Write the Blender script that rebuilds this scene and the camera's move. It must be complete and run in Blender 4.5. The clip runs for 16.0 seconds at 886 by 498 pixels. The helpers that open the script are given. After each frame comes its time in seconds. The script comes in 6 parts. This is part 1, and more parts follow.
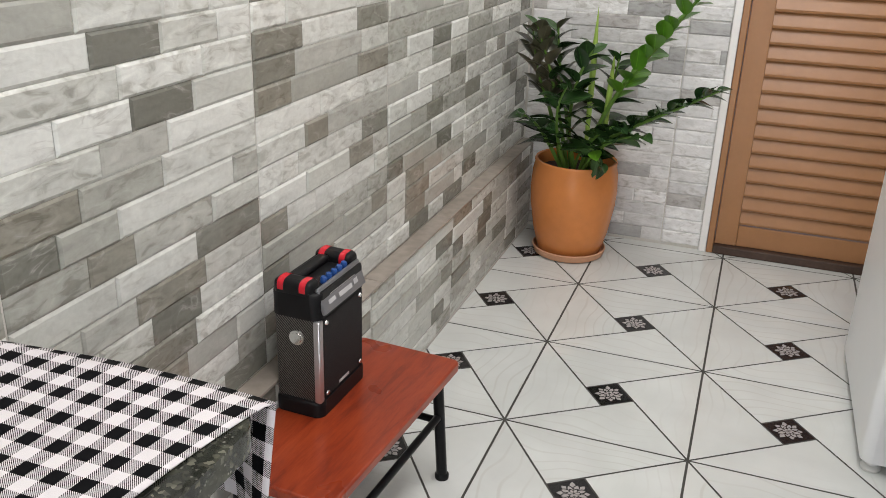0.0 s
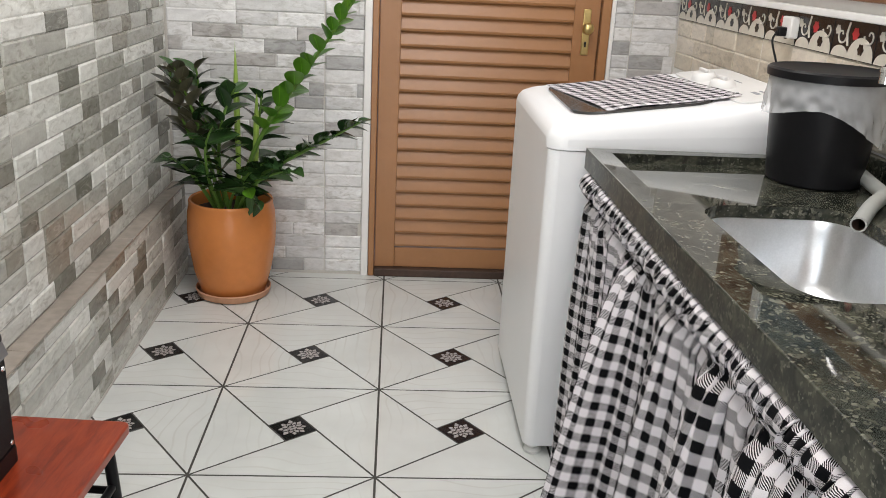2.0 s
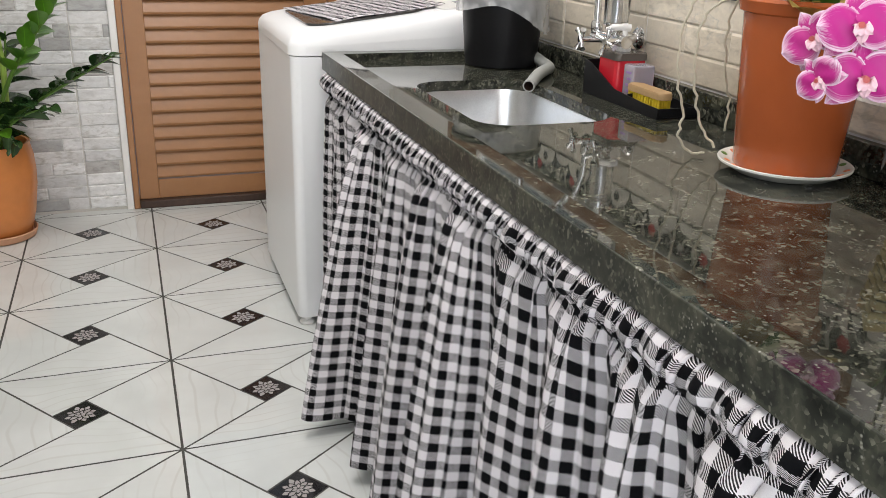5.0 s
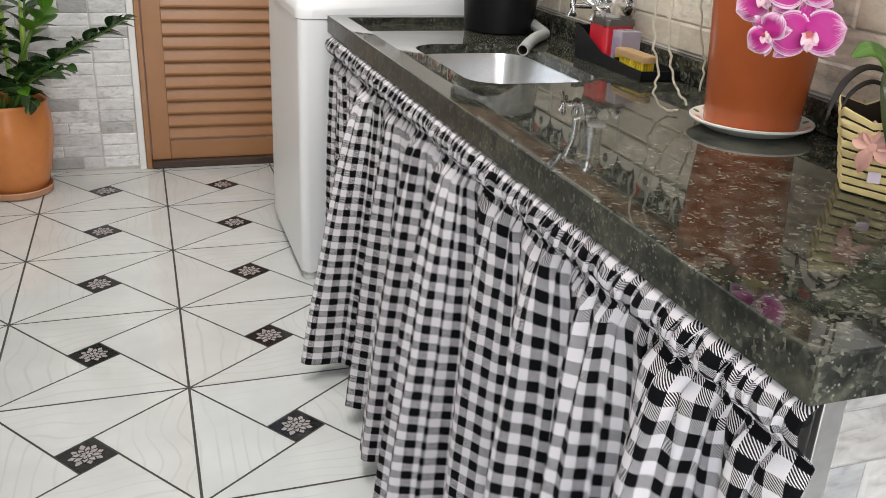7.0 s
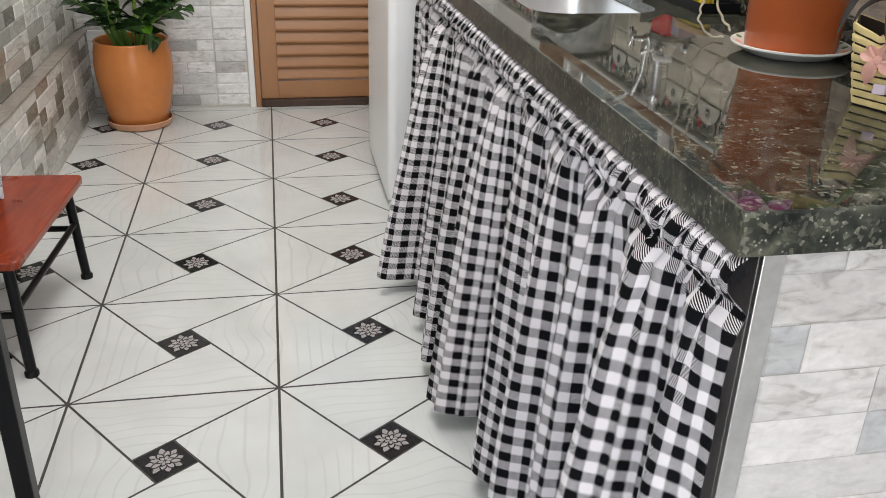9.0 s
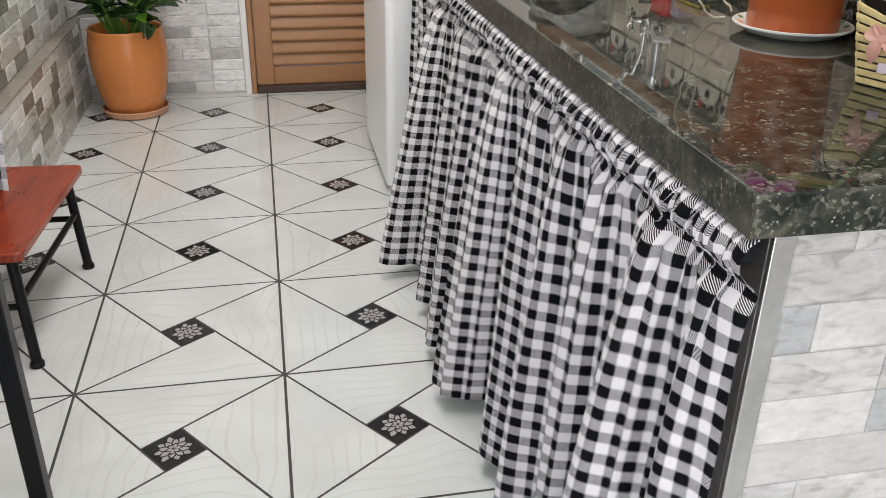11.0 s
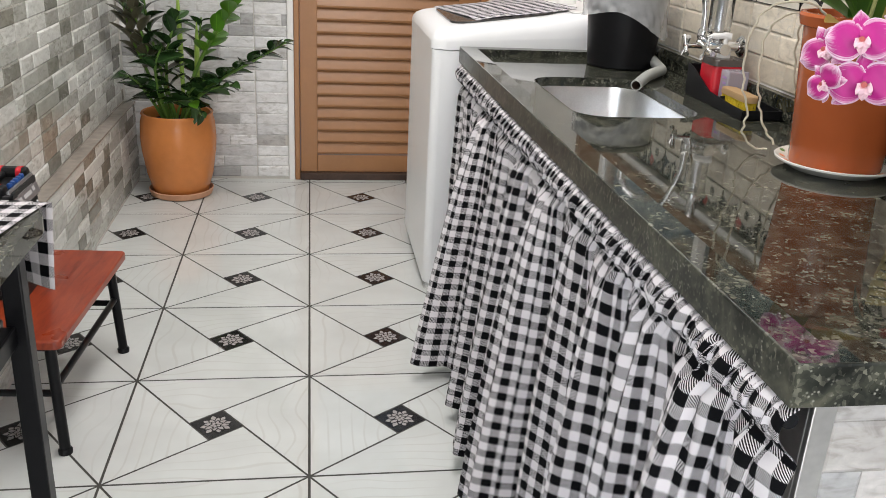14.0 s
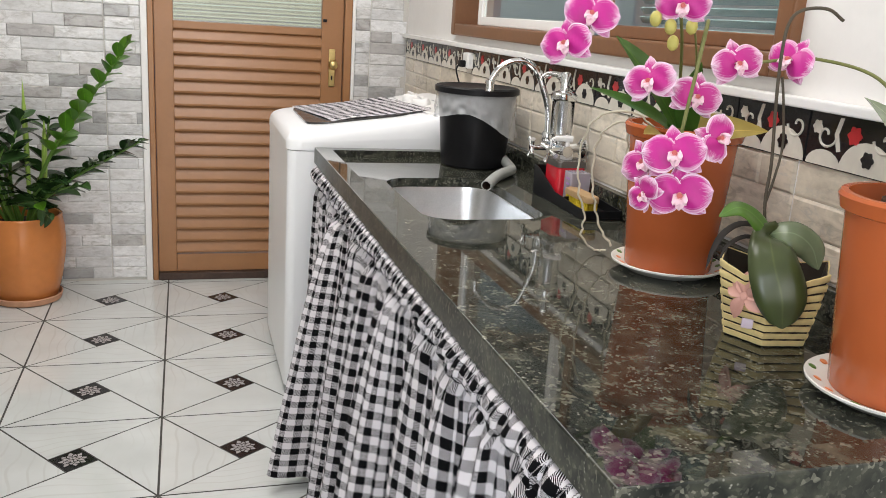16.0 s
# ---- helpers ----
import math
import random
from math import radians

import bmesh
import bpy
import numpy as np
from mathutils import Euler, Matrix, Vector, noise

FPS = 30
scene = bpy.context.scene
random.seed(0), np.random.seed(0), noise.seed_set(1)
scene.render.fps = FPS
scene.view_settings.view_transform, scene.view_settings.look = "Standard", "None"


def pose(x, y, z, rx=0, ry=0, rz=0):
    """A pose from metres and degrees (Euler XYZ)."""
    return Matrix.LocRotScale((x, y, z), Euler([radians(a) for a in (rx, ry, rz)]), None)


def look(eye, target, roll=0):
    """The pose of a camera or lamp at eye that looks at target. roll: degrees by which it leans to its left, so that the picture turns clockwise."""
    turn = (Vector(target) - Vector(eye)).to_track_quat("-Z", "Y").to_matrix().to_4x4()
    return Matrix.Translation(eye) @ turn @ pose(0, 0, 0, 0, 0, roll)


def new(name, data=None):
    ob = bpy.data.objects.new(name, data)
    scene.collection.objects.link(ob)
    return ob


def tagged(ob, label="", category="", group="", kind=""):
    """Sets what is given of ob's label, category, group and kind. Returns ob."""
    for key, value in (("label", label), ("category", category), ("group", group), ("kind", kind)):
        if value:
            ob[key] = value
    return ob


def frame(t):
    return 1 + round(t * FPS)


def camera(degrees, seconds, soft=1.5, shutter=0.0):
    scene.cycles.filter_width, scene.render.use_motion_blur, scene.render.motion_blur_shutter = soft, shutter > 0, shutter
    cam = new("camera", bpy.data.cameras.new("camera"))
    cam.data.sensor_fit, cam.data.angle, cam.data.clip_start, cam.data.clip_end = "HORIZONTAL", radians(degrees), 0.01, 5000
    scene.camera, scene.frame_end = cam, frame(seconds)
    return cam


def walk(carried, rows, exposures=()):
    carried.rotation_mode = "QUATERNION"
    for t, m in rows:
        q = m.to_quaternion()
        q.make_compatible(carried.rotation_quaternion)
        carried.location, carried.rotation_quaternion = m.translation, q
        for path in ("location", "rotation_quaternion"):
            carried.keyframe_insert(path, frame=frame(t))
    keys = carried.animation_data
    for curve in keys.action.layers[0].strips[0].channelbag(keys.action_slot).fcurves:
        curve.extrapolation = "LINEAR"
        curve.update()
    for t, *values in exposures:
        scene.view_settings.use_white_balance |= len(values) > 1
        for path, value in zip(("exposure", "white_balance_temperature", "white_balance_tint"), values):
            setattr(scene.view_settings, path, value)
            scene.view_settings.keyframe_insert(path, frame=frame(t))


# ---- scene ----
cam = camera(54.0, 16.0, soft=0.9)
PATH = [
    (0, (0.009, -1.401, 1.246), (-0.604, 0.347, 0.492), 1.9),
    (0.5, (0.104, -1.333, 1.243), (-0.479, 0.453, 0.559), 1.5),
    (1, (0.124, -1.311, 1.237), (-0.263, 0.532, 0.564), 2.7),
    (1.5, (0.092, -1.325, 1.246), (-0.053, 0.556, 0.582), 2.5),
    (2, (0.02, -1.411, 1.243), (0.142, 0.478, 0.6), 2.9),
    (2.5, (-0.005, -1.459, 1.228), (0.316, 0.403, 0.575), 3.9),
    (3, (0.026, -1.544, 1.23), (0.391, 0.302, 0.554), 3.9),
    (3.5, (0.073, -1.698, 1.213), (0.352, 0.162, 0.534), 5.9),
    (4, (0.085, -1.779, 1.203), (0.36, 0.077, 0.51), 3.6),
    (4.5, (0.046, -1.807, 1.196), (0.484, 0.019, 0.508), 2.8),
    (5, (-0.037, -1.84, 1.186), (0.606, -0.084, 0.476), 1.8),
    (5.2, (-0.059, -1.854, 1.184), (0.626, -0.118, 0.465), 1.4),
    (7.3, (-0.027, -2.009, 1.168), (0.547, -0.259, 0.389), 3.5),
    (7.5, (-0.011, -2.041, 1.158), (0.512, -0.286, 0.354), 3.6),
    (8, (0.02, -2.12, 1.152), (0.481, -0.361, 0.319), 3.1),
    (8.5, (0.026, -2.159, 1.152), (0.407, -0.384, 0.312), 2.2),
    (8.7, (0.034, -2.171, 1.149), (0.391, -0.393, 0.307), 1.8),
    (10.8, (0.023, -2.177, 1.146), (0.382, -0.435, 0.233), 1.3),
    (11, (0.015, -2.172, 1.152), (0.378, -0.414, 0.27), 1.0),
    (11.5, (0.005, -2.17, 1.172), (0.363, -0.384, 0.346), 1.7),
    (12, (0.001, -2.166, 1.193), (0.33, -0.355, 0.41), 1.7),
    (12.5, (0.001, -2.162, 1.207), (0.318, -0.329, 0.472), 1.7),
    (13, (0.008, -2.156, 1.212), (0.313, -0.315, 0.492), 1.8),
    (13.5, (0.009, -2.152, 1.219), (0.312, -0.311, 0.5), 2.3),
    (14, (0.009, -2.149, 1.219), (0.307, -0.308, 0.498), 3.0),
    (14.5, (0.018, -2.136, 1.223), (0.312, -0.291, 0.51), 2.7),
    (15, (0.059, -2.112, 1.229), (0.394, -0.261, 0.552), 1.7),
    (15.5, (0.076, -2.113, 1.248), (0.528, -0.256, 0.659), 1.9),
    (16, (0.08, -2.126, 1.254), (0.646, -0.279, 0.735), 3.7),
]
walk(cam, [(t, look(eye, target, roll)) for t, eye, target, roll in PATH])

# ---------- world and light ----------
world = bpy.data.worlds.new("sky")
scene.world = world
world.use_nodes = True
wn = world.node_tree.nodes
sky = wn.new("ShaderNodeTexSky")
sky.sky_type, sky.sun_disc = "NISHITA", False
sky.sun_elevation, sky.sun_rotation = radians(50), radians(140)
world.node_tree.links.new(sky.outputs[0], wn["Background"].inputs[0])
wn["Background"].inputs[1].default_value = 0.12


XL0 = -0.82


def area(name, at, target, sx, sy, watts, color):
    data = bpy.data.lights.new(name, "AREA")
    data.shape, data.size, data.size_y, data.energy, data.color = "RECTANGLE", sx, sy, watts, color
    ob = new(name, data)
    ob.matrix_world = look(at, target)
    return ob


area("daylight_side_opening", (1.16, -2.75, 1.25), (-1.0, -2.2, 0.9), 2.0, 2.0, 7, (1.0, 0.95, 0.9))
area("daylight_back_opening", (0.1, -6.3, 1.3), (0.1, 0, 1.1), 1.7, 2.1, 62, (1.0, 0.97, 0.94))
# Added lamp in an unseen opening, lifts the right wall, worktop and curtain.
area("left_fill_light", (XL0 - 0.1, -3.0, 1.25), (1.0, -1.4, 0.9), 1.3, 1.9, 37, (0.9, 0.94, 1.0))
# Added overhead lamp without a known source; brightens floor and other upward faces.
area("overhead_fill_light", (0.15, 0.0, 2.66), (0.15, 0.0, 0), 0.8, 2.2, 44, (1.0, 0.95, 0.91))


# ---------- materials ----------
def mat(name, color, rough=0.5, metal=0.0, grain=0.0, grain_scale=40.0, bump=0.0, stain=0.0, coat=0.0, trans=0.0, ior=1.45):
    m = bpy.data.materials.new(name)
    m.use_nodes = True
    nt = m.node_tree
    b = nt.nodes["Principled BSDF"]
    b.inputs["Base Color"].default_value = (*color, 1)
    b.inputs["Roughness"].default_value = rough
    b.inputs["Metallic"].default_value = metal
    b.inputs["Coat Weight"].default_value = coat
    b.inputs["Transmission Weight"].default_value = trans
    b.inputs["IOR"].default_value = ior
    if grain or stain or bump:
        tc = nt.nodes.new("ShaderNodeTexCoord")
        n1 = nt.nodes.new("ShaderNodeTexNoise")
        n1.inputs["Scale"].default_value, n1.inputs["Detail"].default_value = grain_scale, 6
        n2 = nt.nodes.new("ShaderNodeTexNoise")
        n2.inputs["Scale"].default_value, n2.inputs["Detail"].default_value = grain_scale * 0.12, 4
        nt.links.new(tc.outputs["Object"], n1.inputs["Vector"])
        nt.links.new(tc.outputs["Object"], n2.inputs["Vector"])
        add = math_node(nt, "MULTIPLY_ADD", n1.outputs["Fac"], 2 * grain, 1 - grain)
        add2 = math_node(nt, "MULTIPLY_ADD", n2.outputs["Fac"], 2 * stain, 1 - stain)
        mul = math_node(nt, "MULTIPLY", add, add2)
        hsv = nt.nodes.new("ShaderNodeHueSaturation")
        hsv.inputs["Color"].default_value = (*color, 1)
        nt.links.new(mul, hsv.inputs["Value"])
        nt.links.new(hsv.outputs[0], b.inputs["Base Color"])
        if bump:
            bp = nt.nodes.new("ShaderNodeBump")
            bp.inputs["Strength"].default_value, bp.inputs["Distance"].default_value = bump, 0.002
            nt.links.new(n1.outputs["Fac"], bp.inputs["Height"])
            nt.links.new(bp.outputs[0], b.inputs["Normal"])
    return m


def math_node(nt, op, a, b=None, c=None):
    n = nt.nodes.new("ShaderNodeMath")
    n.operation = op
    for i, v in enumerate((a, b, c)):
        if v is None:
            continue
        if isinstance(v, (int, float)):
            n.inputs[i].default_value = v
        else:
            nt.links.new(v, n.inputs[i])
    return n.outputs[0]


def ramp(nt, fac, stops, constant=False):
    r = nt.nodes.new("ShaderNodeValToRGB")
    if constant:
        r.color_ramp.interpolation = "CONSTANT"
    e = r.color_ramp.elements
    while len(e) < len(stops):
        e.new(0.5)
    for el, (p, c) in zip(e, stops):
        el.position, el.color = p, (*c, 1)
    nt.links.new(fac, r.inputs[0])
    return r.outputs[0]


def mix(nt, fac, a, b, blend="MIX"):
    n = nt.nodes.new("ShaderNodeMix")
    n.data_type, n.blend_type = "RGBA", blend
    for sock, v in ((n.inputs[0], fac), (n.inputs[6], a), (n.inputs[7], b)):
        if isinstance(v, (int, float)):
            sock.default_value = v
        elif isinstance(v, tuple):
            sock.default_value = (*v, 1)
        else:
            nt.links.new(v, sock)
    return n.outputs[2]


def noise_tex(nt, vec, scale, detail=5, dist=0.0):
    n = nt.nodes.new("ShaderNodeTexNoise")
    n.inputs["Scale"].default_value, n.inputs["Detail"].default_value, n.inputs["Distortion"].default_value = scale, detail, dist
    nt.links.new(vec, n.inputs["Vector"])
    return n.outputs["Fac"]


def moved(nt, vec, by, amount=17.0):
    """Coordinates shifted by a value, so that each piece gets its own cut of the pattern."""
    s = math_node(nt, "MULTIPLY", by, amount)
    v = nt.nodes.new("ShaderNodeVectorMath")
    v.operation = "ADD"
    nt.links.new(vec, v.inputs[0])
    nt.links.new(s, v.inputs[1])
    return v.outputs[0]


def stone_strip(name, joined, stops, rough=0.22):
    """Printed ceramic stone strips; colour by piece."""
    m = bpy.data.materials.new(name)
    m.use_nodes = True
    nt = m.node_tree
    b = nt.nodes["Principled BSDF"]
    tc = nt.nodes.new("ShaderNodeTexCoord")
    if joined:
        rnd = nt.nodes.new("ShaderNodeNewGeometry").outputs["Random Per Island"]
    else:
        rnd = nt.nodes.new("ShaderNodeObjectInfo").outputs["Random"]
    vec = moved(nt, tc.outputs["Object"], rnd)
    base = ramp(nt, rnd, stops, True)
    own = math_node(nt, "FRACT", math_node(nt, "MULTIPLY", rnd, 37.0))
    map_ = nt.nodes.new("ShaderNodeMapping")
    map_.inputs["Scale"].default_value = (0.7, 0.7, 1.8)
    nt.links.new(vec, map_.inputs[0])
    cloud = noise_tex(nt, map_.outputs[0], 9, 6, 1.2)
    fine = noise_tex(nt, vec, 120, 4, 0.4)
    grit = noise_tex(nt, map_.outputs[0], 34, 9, 0.8)
    veins = noise_tex(nt, map_.outputs[0], 11, 7, 1.6)
    # thin mineral veins: grey in the pale strips, whitish in the dark ones
    ridge = math_node(nt, "ABSOLUTE", math_node(nt, "SUBTRACT", veins, 0.5))
    thin = ramp(nt, ridge, [(0.0, (1, 1, 1)), (0.016, (0.45, 0.45, 0.45)), (0.05, (0, 0, 0))])
    gate = ramp(nt, noise_tex(nt, vec, 15, 2), [(0.45, (0, 0, 0)), (0.62, (1, 1, 1))])
    c = mix(nt, math_node(nt, "MULTIPLY", math_node(nt, "MULTIPLY", thin, gate), 0.55), base, (0.44, 0.43, 0.4))
    patch = ramp(nt, grit, [(0.34, (0.5, 0.48, 0.44)), (0.46, (0.9, 0.89, 0.87)), (0.56, (1, 1, 1)), (0.7, (1.22, 1.22, 1.2))])
    c = mix(nt, math_node(nt, "MULTIPLY_ADD", own, 0.6, 0.12), c, patch, "MULTIPLY")
    val = math_node(nt, "MULTIPLY_ADD", cloud, 0.5, 0.75)
    val = math_node(nt, "MULTIPLY", val, math_node(nt, "MULTIPLY_ADD", fine, 0.2, 0.9))
    hsv = nt.nodes.new("ShaderNodeHueSaturation")
    nt.links.new(c, hsv.inputs["Color"])
    nt.links.new(val, hsv.inputs["Value"])
    nt.links.new(hsv.outputs[0], b.inputs["Base Color"])
    b.inputs["Roughness"].default_value = rough
    bp = nt.nodes.new("ShaderNodeBump")
    bp.inputs["Strength"].default_value, bp.inputs["Distance"].default_value = 0.3, 0.003
    nt.links.new(grit, bp.inputs["Height"])
    nt.links.new(bp.outputs[0], b.inputs["Normal"])
    return m


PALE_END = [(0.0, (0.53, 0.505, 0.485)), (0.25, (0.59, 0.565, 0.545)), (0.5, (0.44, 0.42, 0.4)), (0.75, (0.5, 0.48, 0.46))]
GREY = [(0.0, (0.64, 0.65, 0.615)), (0.15, (0.72, 0.73, 0.695)), (0.32, (0.58, 0.59, 0.55)), (0.42, (0.39, 0.393, 0.355)), (0.53, (0.46, 0.462, 0.425)), (0.63, (0.68, 0.69, 0.655)),
        (0.69, (0.19, 0.19, 0.162)), (0.82, (0.235, 0.233, 0.2)), (0.92, (0.27, 0.258, 0.218))]
PALE = [(0.0, (0.7, 0.7, 0.7)), (0.25, (0.78, 0.78, 0.78)), (0.45, (0.63, 0.63, 0.63)), (0.63, (0.68, 0.675, 0.67)), (0.75, (0.38, 0.378, 0.375)), (0.88, (0.46, 0.445, 0.435))]
BEIGE = [(0.0, (0.67, 0.6, 0.49)), (0.3, (0.73, 0.66, 0.55)), (0.55, (0.6, 0.535, 0.43)), (0.75, (0.76, 0.69, 0.59)), (0.9, (0.52, 0.46, 0.365))]
GREY_DARK, GREY = GREY[6:], GREY[:6]
PALE_DARK, PALE = PALE[4:], PALE[:4]


def respread(stops):
    return [(i / len(stops), c) for i, (_, c) in enumerate(stops)]


# for each wall: pale strips, single and joined, then dark strips, single and joined
M_STRIP, M_STRIP_J = (stone_strip("grey_stone_strip" + e, bool(e), respread(GREY)) for e in ("", "_joined"))
M_DARK, M_DARK_J = (stone_strip("dark_stone_strip" + e, bool(e), respread(GREY_DARK)) for e in ("", "_joined"))
M_PALE = stone_strip("pale_stone_strip", False, respread(PALE))
M_SHADE, M_SHADE_J = (stone_strip("shaded_stone_strip" + e, bool(e), respread(PALE_DARK)) for e in ("", "_joined"))
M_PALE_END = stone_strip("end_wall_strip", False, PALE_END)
M_PALE_J = stone_strip("pale_stone_strip_joined", True, respread(PALE))
M_BEIGE = stone_strip("beige_stone_brick", False, BEIGE, 0.28)
# Grey ledge glaze with the brown of its reflection mixed into the colour.
M_LEDGE = mat("ledge_glaze_brown_reflection", (0.33, 0.29, 0.25), 0.14, grain=0.3, grain_scale=30, stain=0.25)
M_GROUT = mat("pale_grout", (0.55, 0.53, 0.49), 0.8, grain=0.15, grain_scale=200)
M_DARK_GROUT = mat("dark_grout", (0.062, 0.06, 0.054), 0.8, grain=0.3, grain_scale=150, stain=0.3)
M_PLASTER = mat("white_plaster", (0.8, 0.78, 0.75), 0.7, grain=0.03, grain_scale=60, bump=0.08, stain=0.04)
M_WHITE = mat("white_paint", (0.82, 0.81, 0.79), 0.35, grain=0.03, grain_scale=30, stain=0.05)
M_ENAMEL = mat("white_enamel", (0.9, 0.905, 0.91), 0.33, stain=0.03, grain=0.01, grain_scale=20)
M_FRAME = mat("brown_window_wood", (0.2, 0.09, 0.04), 0.4, grain=0.12, grain_scale=60, stain=0.15)
M_BROWN = mat("brown_enamel", (0.345, 0.166, 0.07), 0.33, grain=0.06, grain_scale=60, stain=0.12, bump=0.03)
M_BROWN_DK = mat("scuffed_brown_sill", (0.06, 0.035, 0.025), 0.5, grain=0.4, grain_scale=90, stain=0.4, bump=0.2)
M_BRASS = mat("worn_brass", (0.62, 0.47, 0.2), 0.28, 1.0, grain=0.15, grain_scale=120)
M_CHROME = mat("chrome", (0.78, 0.78, 0.78), 0.1, 1.0)
M_STEEL = mat("brushed_steel", (0.78, 0.79, 0.8), 0.3, 1.0, grain=0.1, grain_scale=250, stain=0.1)
M_ALU = mat("aluminium_trim", (0.55, 0.54, 0.52), 0.4, 1.0, grain=0.15, grain_scale=80, stain=0.25)
M_TERRA = mat("terracotta", (0.6, 0.215, 0.06), 0.24, grain=0.08, grain_scale=35, stain=0.16, bump=0.06)
M_TERRA_PALE = mat("pale_terracotta", (0.56, 0.3, 0.18), 0.65, grain=0.12, grain_scale=60, stain=0.2, bump=0.1)
M_POT = mat("brown_plastic_pot", (0.47, 0.115, 0.035), 0.2, grain=0.05, grain_scale=40, stain=0.08)
M_SOIL = mat("soil", (0.035, 0.024, 0.017), 0.95, grain=0.6, grain_scale=90, bump=1.0)
M_BLACK = mat("black_plastic", (0.009, 0.009, 0.010), 0.38, grain=0.2, grain_scale=80)
M_BLACK_PAINT = mat("black_painted_steel", (0.007, 0.007, 0.008), 0.28, grain=0.3, grain_scale=60, stain=0.2, bump=0.05)
for m_ in (M_BLACK, M_BLACK_PAINT):
    m_.node_tree.nodes["Principled BSDF"].inputs["Specular IOR Level"].default_value = 0.22
M_GREY_PVC = mat("grey_hose", (0.36, 0.37, 0.35), 0.5, grain=0.1, grain_scale=50, stain=0.1)
M_RED = mat("red_plastic", (0.62, 0.02, 0.035), 0.25)
M_YELLOW = mat("yellow_bristle", (0.75, 0.55, 0.03), 0.6, grain=0.2, grain_scale=200)
M_CERAMIC = mat("white_ceramic", (0.8, 0.79, 0.74), 0.2, stain=0.05, grain=0.02)


def glass(name, color, rough=0.03):
    return mat(name, color, rough, trans=1.0)


M_CLEAR = glass("clear_plastic", (0.93, 0.94, 0.95), 0.08)
M_PANE = glass("window_glass", (0.9, 0.94, 0.93), 0.0)


def granite(name="black_green_granite", rough=0.012):
    m = bpy.data.materials.new(name)
    m.use_nodes = True
    nt = m.node_tree
    b = nt.nodes["Principled BSDF"]
    tc = nt.nodes.new("ShaderNodeTexCoord")
    v = tc.outputs["Object"]
    cloud = noise_tex(nt, v, 22, 8, 1.0)
    base = ramp(nt, cloud, [(0.3, (0.007, 0.008, 0.006)), (0.45, (0.02, 0.022, 0.017)), (0.58, (0.045, 0.047, 0.034)), (0.75, (0.1, 0.096, 0.07))])
    # crystals: small cells, a few of them pale
    cells = nt.nodes.new("ShaderNodeTexVoronoi")
    cells.inputs["Scale"].default_value = 190
    nt.links.new(v, cells.inputs["Vector"])
    sepc = nt.nodes.new("ShaderNodeSeparateColor")
    nt.links.new(cells.outputs["Color"], sepc.inputs[0])
    crystal = ramp(nt, sepc.outputs[0], [(0.55, (0, 0, 0)), (0.8, (0.35, 0.35, 0.35)), (0.93, (1, 1, 1))])
    crystal = math_node(nt, "MULTIPLY", crystal, ramp(nt, noise_tex(nt, v, 30, 4, 0.8), [(0.42, (0.15, 0.15, 0.15)), (0.6, (1, 1, 1))]))
    c = mix(nt, math_node(nt, "MULTIPLY", crystal, 0.75), base, (0.2, 0.195, 0.15))
    vor2 = nt.nodes.new("ShaderNodeTexVoronoi")
    vor2.inputs["Scale"].default_value = 165
    nt.links.new(v, vor2.inputs["Vector"])
    spark = ramp(nt, vor2.outputs["Distance"], [(0.08, (1, 1, 1)), (0.3, (0, 0, 0))])
    spark = math_node(nt, "MULTIPLY", spark, ramp(nt, noise_tex(nt, v, 38, 2), [(0.52, (0, 0, 0)), (0.64, (1, 1, 1))]))
    c = mix(nt, math_node(nt, "MULTIPLY", spark, 0.8), c, (0.36, 0.35, 0.3))
    nt.links.new(c, b.inputs["Base Color"])
    b.inputs["Roughness"].default_value = 0.07
    b.inputs["IOR"].default_value = 1.52
    if rough > 0.1:
        b.inputs["Specular IOR Level"].default_value = 0.22
    rr = math_node(nt, "MULTIPLY_ADD", noise_tex(nt, v, 9, 4), 0.05 + 0.6 * (rough - 0.012), rough)
    nt.links.new(rr, b.inputs["Roughness"])
    return m


M_GRANITE = granite()
M_GRANITE_EDGE = granite("honed_granite_edge", 0.22)


